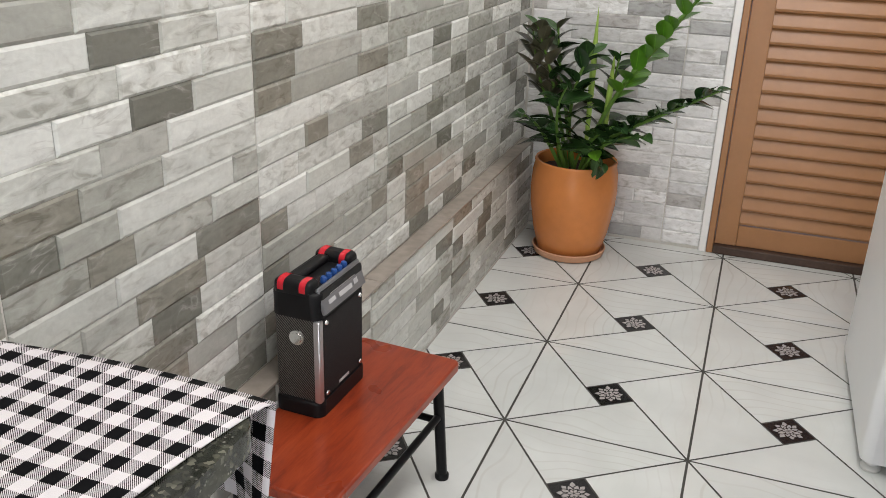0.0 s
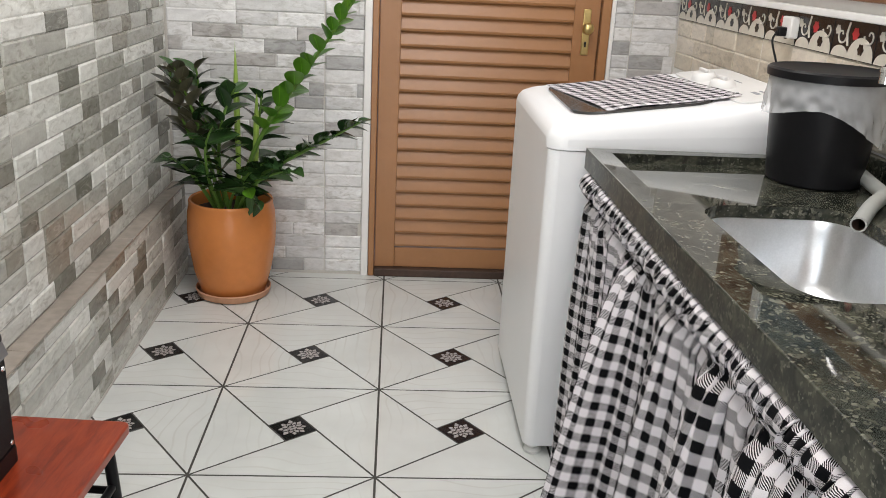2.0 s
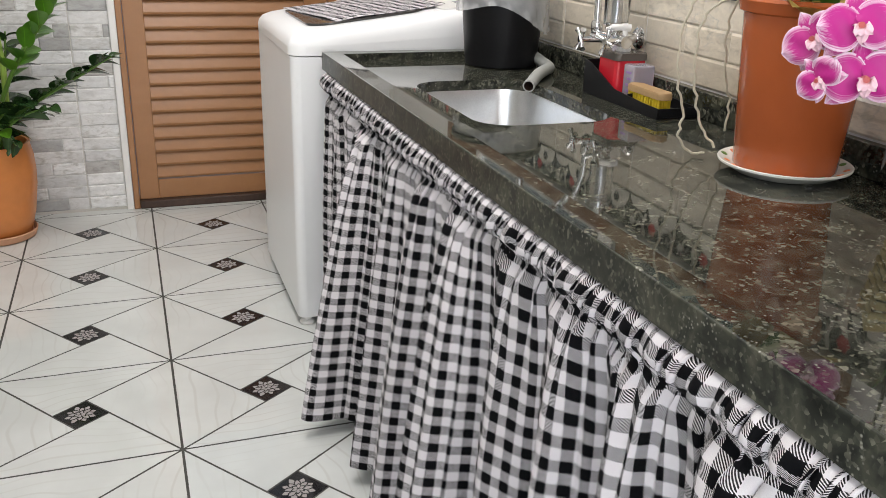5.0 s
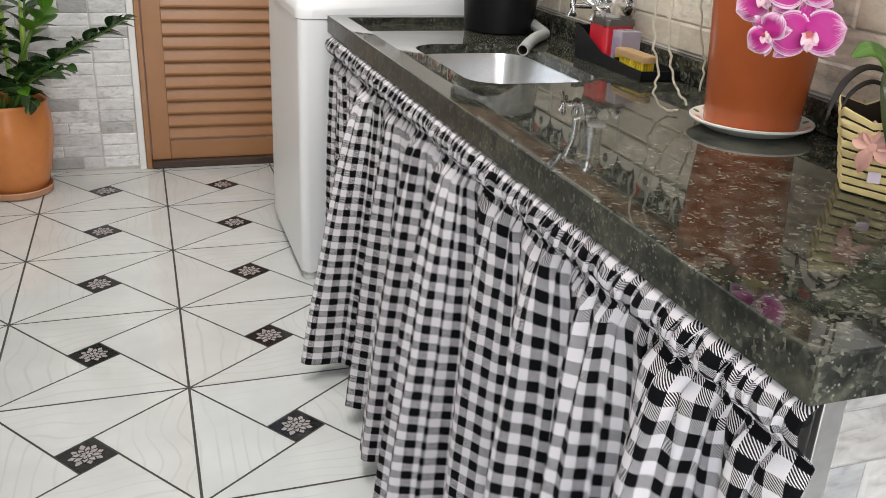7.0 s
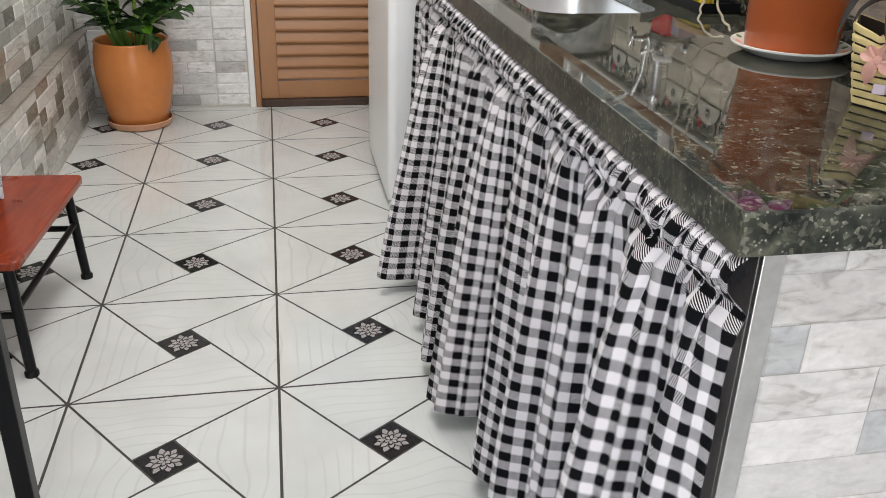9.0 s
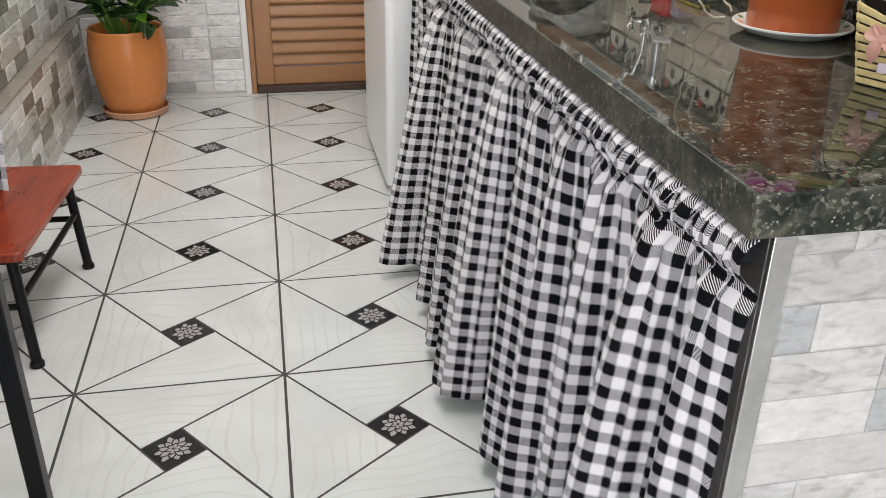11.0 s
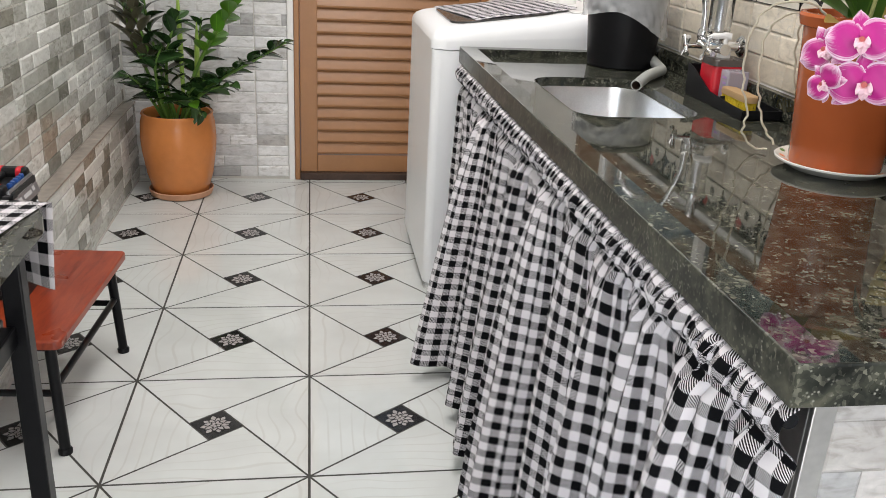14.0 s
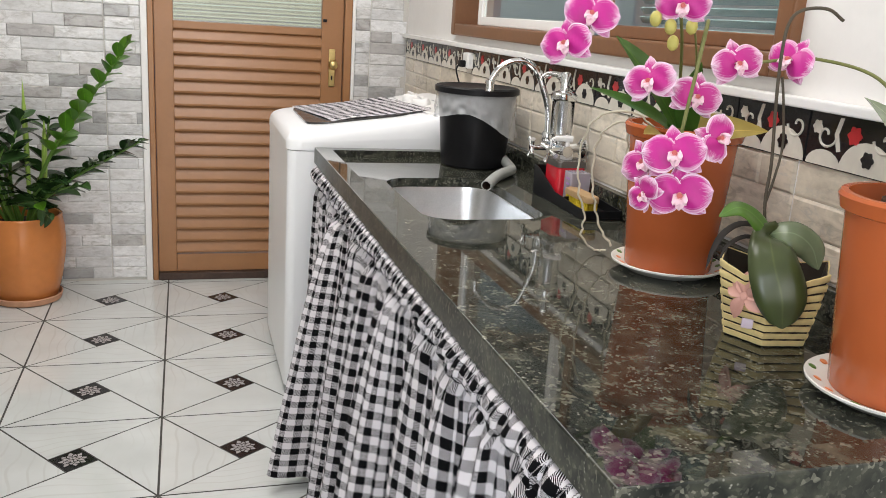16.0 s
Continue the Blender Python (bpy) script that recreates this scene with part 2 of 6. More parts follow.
def floor_glaze():
    m = bpy.data.materials.new("white_marbled_glaze")
    m.use_nodes = True
    nt = m.node_tree
    b = nt.nodes["Principled BSDF"]
    tc = nt.nodes.new("ShaderNodeTexCoord")
    rnd = nt.nodes.new("ShaderNodeObjectInfo").outputs["Random"]
    vec = moved(nt, tc.outputs["Object"], rnd, 9.0)
    wave = nt.nodes.new("ShaderNodeTexWave")
    wave.wave_type, wave.bands_direction = "BANDS", "Y"
    wave.inputs["Scale"].default_value = 8.5
    wave.inputs["Distortion"].default_value = 7.0
    wave.inputs["Detail"].default_value = 0.0
    wave.inputs["Detail Scale"].default_value = 0.75
    nt.links.new(vec, wave.inputs["Vector"])
    line = ramp(nt, wave.outputs["Fac"], [(0.0, (1, 1, 1)), (0.03, (0.8, 0.8, 0.8)), (0.085, (0, 0, 0))])
    gate = ramp(nt, noise_tex(nt, vec, 3, 2), [(0.36, (0, 0, 0)), (0.6, (1, 1, 1))])
    k = math_node(nt, "MULTIPLY", math_node(nt, "MULTIPLY", line, gate), 0.33)
    cloud = ramp(nt, noise_tex(nt, vec, 6, 4), [(0.3, (0.62, 0.64, 0.62)), (0.7, (0.7, 0.725, 0.705))])
    c = mix(nt, k, cloud, (0.5, 0.49, 0.45))
    nt.links.new(c, b.inputs["Base Color"])
    b.inputs["Roughness"].default_value = 0.055
    b.inputs["IOR"].default_value = 1.55
    bp = nt.nodes.new("ShaderNodeBump")
    bp.inputs["Strength"].default_value, bp.inputs["Distance"].default_value = 0.03, 0.002
    nt.links.new(noise_tex(nt, vec, 9, 2), bp.inputs["Height"])
    nt.links.new(bp.outputs[0], b.inputs["Normal"])
    return m


M_FLOOR = floor_glaze()
M_INSERT = mat("black_glaze", (0.013, 0.012, 0.013), 0.15)
M_PETAL = mat("silver_grey_print", (0.36, 0.34, 0.33), 0.3, grain=0.4, grain_scale=160)


def gingham(name, square, lines=5.0, cover=0.57, dark=(0.003, 0.003, 0.004), light=(0.71, 0.675, 0.695)):
    """Woven check from the cloth's own coordinates, in metres."""
    m = bpy.data.materials.new(name)
    m.use_nodes = True
    nt = m.node_tree
    b = nt.nodes["Principled BSDF"]
    uv = nt.nodes.new("ShaderNodeUVMap")
    sep = nt.nodes.new("ShaderNodeSeparateXYZ")
    nt.links.new(uv.outputs[0], sep.inputs[0])

    def band(s):
        f = math_node(nt, "FRACT", math_node(nt, "MULTIPLY", s, 0.5 / square))
        return math_node(nt, "GREATER_THAN", f, 0.5)
    bu, bv = band(sep.outputs[0]), band(sep.outputs[1])
    diag = math_node(nt, "FRACT", math_node(nt, "MULTIPLY", math_node(nt, "SUBTRACT", sep.outputs[0], sep.outputs[1]), lines / square))
    tw = math_node(nt, "GREATER_THAN", diag, 1 - cover)
    one = math_node(nt, "ABSOLUTE", math_node(nt, "SUBTRACT", bu, bv))
    both = math_node(nt, "MULTIPLY", bu, bv)
    half = math_node(nt, "MULTIPLY", one, math_node(nt, "MULTIPLY_ADD", tw, 0.94, 0.03))
    fac = math_node(nt, "MAXIMUM", both, half)
    thread = noise_tex(nt, uv.outputs[0], 900, 2)
    c = mix(nt, fac, light, dark)
    hsv = nt.nodes.new("ShaderNodeHueSaturation")
    nt.links.new(c, hsv.inputs["Color"])
    nt.links.new(math_node(nt, "MULTIPLY_ADD", thread, 0.3, 0.85), hsv.inputs["Value"])
    nt.links.new(hsv.outputs[0], b.inputs["Base Color"])
    b.inputs["Roughness"].default_value = 0.75
    b.inputs["Specular IOR Level"].default_value = 0.1
    return m


def seat_wood():
    m = mat("red_stained_wood", (0.3, 0.05, 0.015), 0.3, coat=0.25)
    nt = m.node_tree
    b = nt.nodes["Principled BSDF"]
    tc = nt.nodes.new("ShaderNodeTexCoord")
    mp = nt.nodes.new("ShaderNodeMapping")
    mp.inputs["Scale"].default_value = (9, 1.2, 9)
    nt.links.new(tc.outputs["Object"], mp.inputs[0])
    g = noise_tex(nt, mp.outputs[0], 6, 8, 0.7)
    fine = noise_tex(nt, mp.outputs[0], 45, 4, 0.2)
    blot = noise_tex(nt, tc.outputs["Object"], 7, 3)
    v = math_node(nt, "ADD", math_node(nt, "MULTIPLY", g, 0.6), math_node(nt, "ADD", math_node(nt, "MULTIPLY", fine, 0.2), math_node(nt, "MULTIPLY", blot, 0.25)))
    c = ramp(nt, v, [(0.36, (0.15, 0.017, 0.006)), (0.5, (0.26, 0.034, 0.01)), (0.68, (0.36, 0.058, 0.017))])
    nt.links.new(c, b.inputs["Base Color"])
    nt.links.new(math_node(nt, "MULTIPLY_ADD", blot, 0.3, 0.16), b.inputs["Roughness"])
    return m


M_SEAT = seat_wood()
M_GINGHAM = gingham("black_white_gingham", 0.0195, 8.0, 0.48)
M_GINGHAM_C = gingham("curtain_gingham", 0.0174)
M_GINGHAM_S = gingham("small_gingham", 0.016, 7.0, 0.5)


# ---------- mesh helpers ----------
def mesh_of(bm, name, material, smooth=None):
    me = bpy.data.meshes.new(name)
    bmesh.ops.recalc_face_normals(bm, faces=bm.faces)
    bm.to_mesh(me)
    bm.free()
    for m in (material if isinstance(material, (list, tuple)) else [material]):
        me.materials.append(m)
    if smooth is not None:
        me.polygons.foreach_set("use_smooth", [True] * len(me.polygons))
        if smooth < 180:
            me.set_sharp_from_angle(angle=radians(smooth))
            # broad flat faces keep their own normal beside rounded edges
            for p in me.polygons:
                if p.area > 2e-4 and max(abs(c) for c in p.normal) > 0.99995:
                    p.use_smooth = False
    return me


def part(name, bm, material, parent, label="", smooth=40):
    ob = new(name, mesh_of(bm, name, material, smooth) if isinstance(bm, bmesh.types.BMesh) else bm)
    ob.parent = parent
    if label:
        ob["label"] = label
    return ob


def thing(name, at, label, category, group="", kind="", turn=0):
    ob = new(name)
    ob.empty_display_size = 0.05
    ob.matrix_world = pose(*at, 0, 0, turn)
    return tagged(ob, label, category, group, kind)


def solid(name, bm, material, label, category, kind="", smooth=40, at=(0, 0, 0)):
    ob = new(name, mesh_of(bm, name, material, smooth))
    ob.location = at
    return tagged(ob, label, category, "", kind)


def box(bm, lo, hi, bevel=0.0, segs=2):
    c = [(a + b) / 2 for a, b in zip(lo, hi)]
    s = [b - a for a, b in zip(lo, hi)]
    r = bmesh.ops.create_cube(bm, size=1, matrix=Matrix.Translation(c) @ Matrix.Diagonal((*s, 1)))
    if bevel:
        edges = {e for v in r["verts"] for e in v.link_edges}
        bmesh.ops.bevel(bm, geom=list(edges), offset=bevel, segments=segs, affect="EDGES", profile=0.5)
    return bm


def B(lo, hi, bevel=0.0, segs=2):
    return box(bmesh.new(), lo, hi, bevel, segs)


def lathe(profile, segs=40, at=(0, 0, 0), bm=None):
    """Turned body from (radius, height) pairs."""
    bm = bm or bmesh.new()
    rings = []
    for r, z in profile:
        if r < 1e-5:
            rings.append([bm.verts.new((at[0], at[1], at[2] + z))])
        else:
            rings.append([bm.verts.new((at[0] + r * math.cos(2 * math.pi * i / segs), at[1] + r * math.sin(2 * math.pi * i / segs), at[2] + z)) for i in range(segs)])
    for a, b in zip(rings, rings[1:]):
        for i in range(segs):
            j = (i + 1) % segs
            q = ([a[0]] if len(a) == 1 else [a[i], a[j]]) + ([b[0]] if len(b) == 1 else [b[j], b[i]])
            if len(q) > 2:
                bm.faces.new(q)
    return bm


def tube(points, r, segs=10, bm=None, closed=True):
    """Round tube along points; r a number or one per point."""
    bm = bm or bmesh.new()
    pts = [Vector(p) for p in points]
    rs = [r] * len(pts) if isinstance(r, (int, float)) else r
    rings, up = [], None
    for i, p in enumerate(pts):
        d = (pts[min(i + 1, len(pts) - 1)] - pts[max(i - 1, 0)]).normalized()
        if up is None:
            up = d.orthogonal().normalized()
        up = (up - d * up.dot(d)).normalized()
        side = d.cross(up)
        rings.append([bm.verts.new(p + rs[i] * (math.cos(2 * math.pi * k / segs) * up + math.sin(2 * math.pi * k / segs) * side)) for k in range(segs)])
    for a, b in zip(rings, rings[1:]):
        for k in range(segs):
            bm.faces.new((a[k], a[(k + 1) % segs], b[(k + 1) % segs], b[k]))
    if closed:
        bm.faces.new(rings[0][::-1])
        bm.faces.new(rings[-1])
    return bm


def bend(points, n=8):
    """Smooth curve through points (Catmull-Rom)."""
    p = [Vector(q) for q in points]
    p = [2 * p[0] - p[1]] + p + [2 * p[-1] - p[-2]]
    out = []
    for i in range(1, len(p) - 2):
        for k in range(n):
            t = k / n
            a, b, c, d = p[i - 1:i + 3]
            out.append(0.5 * (2 * b + (c - a) * t + (2 * a - 5 * b + 4 * c - d) * t * t + (3 * b - a - 3 * c + d) * t ** 3))
    return out + [p[-2]]


def extrude_outline(outline, z0, z1, bevel=0.0, bm=None):
    bm = bm or bmesh.new()
    lo = [bm.verts.new((x, y, z0)) for x, y in outline]
    hi = [bm.verts.new((x, y, z1)) for x, y in outline]
    n = len(outline)
    bm.faces.new(lo[::-1])
    top = bm.faces.new(hi)
    for i in range(n):
        bm.faces.new((lo[i], lo[(i + 1) % n], hi[(i + 1) % n], hi[i]))
    if bevel:
        bmesh.ops.bevel(bm, geom=list(top.edges), offset=bevel, segments=3, affect="EDGES", profile=0.5)
    return bm


def rounded_rect(x0, y0, x1, y1, r, n=6):
    out = []
    for cx, cy, a0 in ((x1 - r, y1 - r, 0), (x0 + r, y1 - r, 90), (x0 + r, y0 + r, 180), (x1 - r, y0 + r, 270)):
        for k in range(n + 1):
            a = radians(a0 + 90 * k / n)
            out.append((cx + r * math.cos(a), cy + r * math.sin(a)))
    return out


def cloth_grid(nu, nv, f, uvf):
    """A sheet of nu x nv cells; f(i, j) gives the place, uvf(i, j) the cloth coordinate in metres."""
    bm = bmesh.new()
    uvl = bm.loops.layers.uv.new("UVMap")
    vs = [[bm.verts.new(f(i, j)) for j in range(nv + 1)] for i in range(nu + 1)]
    for i in range(nu):
        for j in range(nv):
            fa = bm.faces.new((vs[i][j], vs[i + 1][j], vs[i + 1][j + 1], vs[i][j + 1]))
            for lp, (a, b) in zip(fa.loops, ((i, j), (i + 1, j), (i + 1, j + 1), (i, j + 1))):
                lp[uvl].uv = uvf(a, b)
    return bm


# ---------- room ----------
T = 0.46                       # floor tile
XL, XL2, XR = -0.82, -0.775, 1.07   # upper left wall, its plinth, right wall
YD = 1.89                      # door wall
YB, ZC = -6.4, 2.6

# The long gap in the unseen ceiling is made up for the overhead lamp.
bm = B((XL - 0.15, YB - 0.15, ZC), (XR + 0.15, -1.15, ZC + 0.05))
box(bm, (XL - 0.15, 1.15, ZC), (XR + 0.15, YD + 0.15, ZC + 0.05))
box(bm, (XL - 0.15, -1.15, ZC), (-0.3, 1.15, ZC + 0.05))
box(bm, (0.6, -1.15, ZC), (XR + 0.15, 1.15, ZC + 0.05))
ceiling = solid("ceiling", bm, M_PLASTER, "plain white plastered ceiling, out of view, with a long gap added for light", "ceiling", "structure")
# The wall's gap from y -3.7 to -2.3 is unseen, cut for the left lamp.
bm = B((XL - 0.15, -2.3, 0), (XL - 0.004, YD, ZC))
box(bm, (XL - 0.15, YB, 0), (XL - 0.004, -3.7, ZC))
box(bm, (XL - 0.15, -3.7, 2.25), (XL - 0.004, -2.3, ZC))
solid("wall_left", bm, M_GROUT, "wall clad in grey printed stone-strip ceramic tiles", "wall", "structure")
bm = B((XL - 0.004, -2.3, 0), (XL2 - 0.004, YD - 0.004, 0.356))
solid("plinth_left", bm, M_GROUT, "low tiled step along the foot of the wall", "wall plinth", "structure")
# door wall with its opening
DX0, DX1, DZ = -0.055, 0.80, 2.12
bm = B((XL - 0.15, YD + 0.004, 0), (DX0 - 0.035, YD + 0.15, ZC))
box(bm, (DX1 + 0.02, YD + 0.004, 0), (XR + 0.15, YD + 0.15, ZC))
box(bm, (DX0 - 0.035, YD + 0.004, DZ), (DX1 + 0.02, YD + 0.15, ZC))
solid("wall_door", bm, M_GROUT, "end wall clad in pale stone-strip tiles around the door", "wall", "structure")
# right wall with the window opening and the side opening behind
WY0, WY1, WZ0, WZ1 = -0.85, 1.13, 1.185, 1.95
bm = B((XR + 0.004, WY1, 0), (XR + 0.15, YD + 0.004, ZC))
box(bm, (XR + 0.004, WY0, 0), (XR + 0.15, WY1, WZ0))
box(bm, (XR + 0.004, WY0, WZ1), (XR + 0.15, WY1, ZC))
box(bm, (XR + 0.004, -1.6, 0), (XR + 0.15, WY0, ZC))
box(bm, (XR + 0.004, -3.9, 2.3), (XR + 0.15, -1.6, ZC))
box(bm, (XR + 0.004, YB, 0), (XR + 0.15, -3.9, ZC))
solid("wall_right", bm, M_PLASTER, "white plastered wall above the beige tiled splashback", "wall", "structure")
bm = B((XL - 0.15, YB - 0.15, 0), (-0.8, YB, ZC))
box(bm, (1.0, YB - 0.15, 0), (XR + 0.15, YB, ZC))
box(bm, (-0.8, YB - 0.15, 2.35), (1.0, YB, ZC))
solid("wall_back", bm, M_PLASTER, "white plastered wall with a wide opening", "wall", "structure")
floor = solid("floor", B((XL - 0.15, YB - 0.15, -0.1), (XR + 0.15, YD + 0.15, -0.0007)), M_DARK_GROUT, "floor of glossy white marbled tiles with black flower inserts", "floor", "structure")
solid("ground", B((-30, -30, -0.2), (30, 30, -0.105)), mat("pale_concrete", (0.4, 0.38, 0.35), 0.8, grain=0.1, stain=0.15), "plain pale concrete ground outside", "ground", "structure")

# ---------- door ----------
door = thing("door_1", (0, YD, 0), "closed brown enamelled steel door with horizontal louvres and a rippled glass light", "door", kind="structure")
bm = B((DX0 - 0.012, -0.012, 0), (DX0 + 0.012, 0.10, DZ), 0.004)
part("door_jamb", bm, M_BROWN, door)
bm = B((DX1 - 0.022, -0.012, 0), (DX1 + 0.012, 0.10, DZ), 0.004)
part("door_jamb", bm, M_BROWN, door)
part("door_head", B((DX0 - 0.012, -0.012, DZ - 0.03), (DX1 + 0.012, 0.10, DZ + 0.005), 0.004), M_BROWN, door)
part("stile", B((DX0 + 0.014, 0.008, 0.035), (0.038, 0.045, DZ - 0.034), 0.003), M_BROWN, door)
part("stile", B((0.678, 0.008, 0.035), (DX1 - 0.025, 0.045, DZ - 0.034), 0.003), M_BROWN, door)
part("bottom_rail", B((0.038, 0.011, 0.035), (0.678, 0.043, 0.118), 0.003), M_BROWN, door)
part("middle_rail", B((0.038, 0.008, 1.128), (0.678, 0.043, 1.16), 0.003), M_BROWN, door)
part("top_rail", B((0.038, 0.008, 2.0), (0.678, 0.043, DZ - 0.034), 0.003), M_BROWN, door)
part("threshold", B((DX0 + 0.012, -0.016, 0), (DX1 - 0.022, 0.09, 0.034), 0.005), M_BROWN_DK, door, "scuffed dark threshold")
PITCH = 0.0561
slat_profile = [(0.032, 0.062), (0.026, 0.0615), (0.011, 0.030), (0.006, 0.017), (0.008, 0.009), (0.013, 0.006), (0.015, 0.012), (0.018, 0.026), (0.032, 0.056)]
bm = bmesh.new()
ends = []
for x in (0.038, 0.678):
    ends.append([bm.verts.new((x, y, z)) for y, z in slat_profile])
for i in range(len(slat_profile)):
    j = (i + 1) % len(slat_profile)
    bm.faces.new((ends[0][i], ends[0][j], ends[1][j], ends[1][i]))
bm.faces.new(ends[0]), bm.faces.new(ends[1][::-1])
slat_mesh = mesh_of(bm, "louvre_slat", M_BROWN, 30)
for k in range(18):
    s = part("louvre_slat", slat_mesh, None, door)
    s.location = (0, 0, 0.116 + k * PITCH)
# rippled glass light
bm = bmesh.new()
nz = 140
cols = [[bm.verts.new((x, 0.026 + 0.0025 * math.sin(z * 2 * math.pi / 0.0155), z)) for z in np.linspace(1.16, 2.0, nz)] for x in (0.04, 0.676)]
for i in range(nz - 1):
    bm.faces.new((cols[0][i], cols[1][i], cols[1][i + 1], cols[0][i + 1]))
M_RIPPLE = mat("rippled_glass", (0.86, 0.88, 0.72), 0.25, trans=0.85, grain=0.12, grain_scale=12)
pane = part("glass_pane", bm, M_RIPPLE, door, "rippled yellowish glass", 180)
pane.visible_shadow = False
handle = part("door_handle", B((0.712, 0.001, 0.905), (0.741, 0.009, 1.073), 0.0035), M_BRASS, door, "worn brass escutcheon with a round knob")
part("knob", lathe([(0.0, 0.048), (0.012, 0.047), (0.02, 0.04), (0.0225, 0.032), (0.019, 0.023), (0.009, 0.017), (0.009, 0.0), (0.016, 0.0)], 24), M_BRASS, handle).matrix_basis = pose(0.7265, 0.0, 1.005, 90)
part("keyhole", B((0.723, -0.0005, 0.935), (0.730, 0.001, 0.955), 0.0004), M_BLACK, handle)
part("bolt", B((0.682, -0.003, 1.19), (0.70, 0.008, 1.203), 0.002), M_BLACK, door, "small black sliding bolt")
# pale trims beside the door
solid("trim_door_1", B((DX0 - 0.040, YD - 0.012, 0), (DX0 - 0.013, YD + 0.004, DZ), 0.003), M_WHITE, "narrow white edging strip beside the door", "trim", "structure")
solid("trim_door_2", B((DX1 + 0.013, YD - 0.010, 0), (DX1 + 0.028, YD + 0.004, DZ), 0.003), M_WHITE, "narrow white edging strip beside the door", "trim", "structure")

# ---------- window ----------
window = thing("window_1", (XR, 0, 0), "brown wooden sliding window above the sink, looking into the next room", "window", kind="structure")
for nm, lo, hi in (("window_frame", (-0.018, WY0, WZ0), (0.11, WY0 + 0.045, WZ1)), ("window_frame", (-0.018, WY1 - 0.045, WZ0), (0.11, WY1, WZ1)),
                   ("window_frame", (-0.018, WY0 + 0.045, WZ0), (0.11, WY1 - 0.045, WZ0 + 0.042)), ("window_frame", (-0.018, WY0 + 0.045, WZ1 - 0.045), (0.11, WY1 - 0.045, WZ1))):
    part(nm, B(lo, hi, 0.005), M_FRAME, window)
ym = (WY0 + WY1) / 2
for k, (a, b, dx, mm) in enumerate(((WY0 + 0.045, ym - 0.12, 0.055, M_FRAME), (ym - 0.12, WY1 - 0.20, 0.02, M_WHITE))):
    sash = part("sash", B((dx, a, WZ0 + 0.042), (dx + 0.025, a + 0.035, WZ1 - 0.045), 0.003), mm, window)
    part("sash_rail", B((dx, b - 0.035, WZ0 + 0.042), (dx + 0.025, b, WZ1 - 0.045), 0.003), mm, sash)
    part("sash_rail", B((dx, a + 0.035, WZ0 + 0.042), (dx + 0.025, b - 0.035, WZ0 + 0.072), 0.003), mm, sash)
    p = part("pane", B((dx + 0.010, a + 0.035, WZ0 + 0.072), (dx + 0.014, b - 0.035, WZ1 - 0.045)), M_PANE, sash)
    p.visible_shadow = False
M_BLIND = mat("teal_blind", (0.25, 0.36, 0.37), 0.5, grain=0.1, stain=0.1)
blind = thing("window_blind", (XR + 0.16, 0, 0), "pale teal slatted blind behind the window", "blind")
bl_mesh = mesh_of(B((0.0, WY0 + 0.02, 0), (0.02, 0.0, 0.004), 0.001), "slat", M_BLIND)
for k in range(32):
    part("slat", bl_mesh, None, blind).matrix_basis = pose(0, 0, WZ0 + k * 0.024, 0, 52, 0)
# Long wall, plus unseen ceiling and end that keep sky out of worktop reflections.
bm = B((XR + 1.3, -1.8, 0), (XR + 1.4, 6.0, ZC))
box(bm, (XR + 0.151, -1.8, ZC + 0.002), (XR + 1.4, 6.1, ZC + 0.1))
box(bm, (XR + 0.16, 6.0, 0), (XR + 1.4, 6.1, ZC))
solid("wall_next_room", bm, M_PLASTER, "plain wall behind the window, with an unseen ceiling and end added to block sky", "wall", "structure")
solid("window_sill_1", B((XR - 0.022, WY0 - 0.65, 1.143), (XR + 0.004, YD, 1.16), 0.003), M_WHITE, "narrow white ledge over the decorated tile border", "trim", "structure")

# ---------- counter ----------
CX0, CX1, CY0, CY1, CT, CF, CB = 0.46, XR - 0.004, -1.485, 0.52, 0.84, 0.821, 0.793
RIM = 0.045
counter = thing("countertop", (0, 0, 0), "polished black-green granite worktop with a raised rim, holding a steel sink", "countertop")
hole = rounded_rect(0.586, -0.348, 0.882, 0.135, 0.075, 8)
bm = bmesh.new()
outer = [(CX0 + RIM, CY0 + RIM), (CX1, CY0 + RIM), (CX1, CY1 - RIM), (CX0 + RIM, CY1 - RIM)]
edges = []
for loop in (outer, hole):
    vs = [bm.verts.new((x, y, CF)) for x, y in loop]
    edges += [bm.edges.new((vs[i], vs[(i + 1) % len(vs)])) for i in range(len(vs))]
bmesh.ops.triangle_fill(bm, edges=edges, use_beauty=True, use_dissolve=False)
ext = bmesh.ops.extrude_face_region(bm, geom=list(bm.faces))
bmesh.ops.translate(bm, verts=[v for v in ext["geom"] if isinstance(v, bmesh.types.BMVert)], vec=(0, 0, -0.024))
part("slab", bm, M_GRANITE, counter, smooth=20)
rim = [(CX0, CY0), (CX1, CY0), (CX1, CY0 + RIM), (CX0 + RIM, CY0 + RIM), (CX0 + RIM, CY1 - RIM), (CX1, CY1 - RIM), (CX1, CY1), (CX0, CY1)]
edge = part("raised_edge", extrude_outline(rim, CB, CT, 0.003), (M_GRANITE, M_GRANITE_EDGE), counter)
for p in edge.data.polygons:
    p.material_index = 0 if p.normal.z > 0.9 else 1
part("backsplash", B((CX1 - 0.02, CY0 + RIM, CF + 0.001), (CX1, CY1 - RIM, 0.876), 0.002), M_GRANITE, counter)
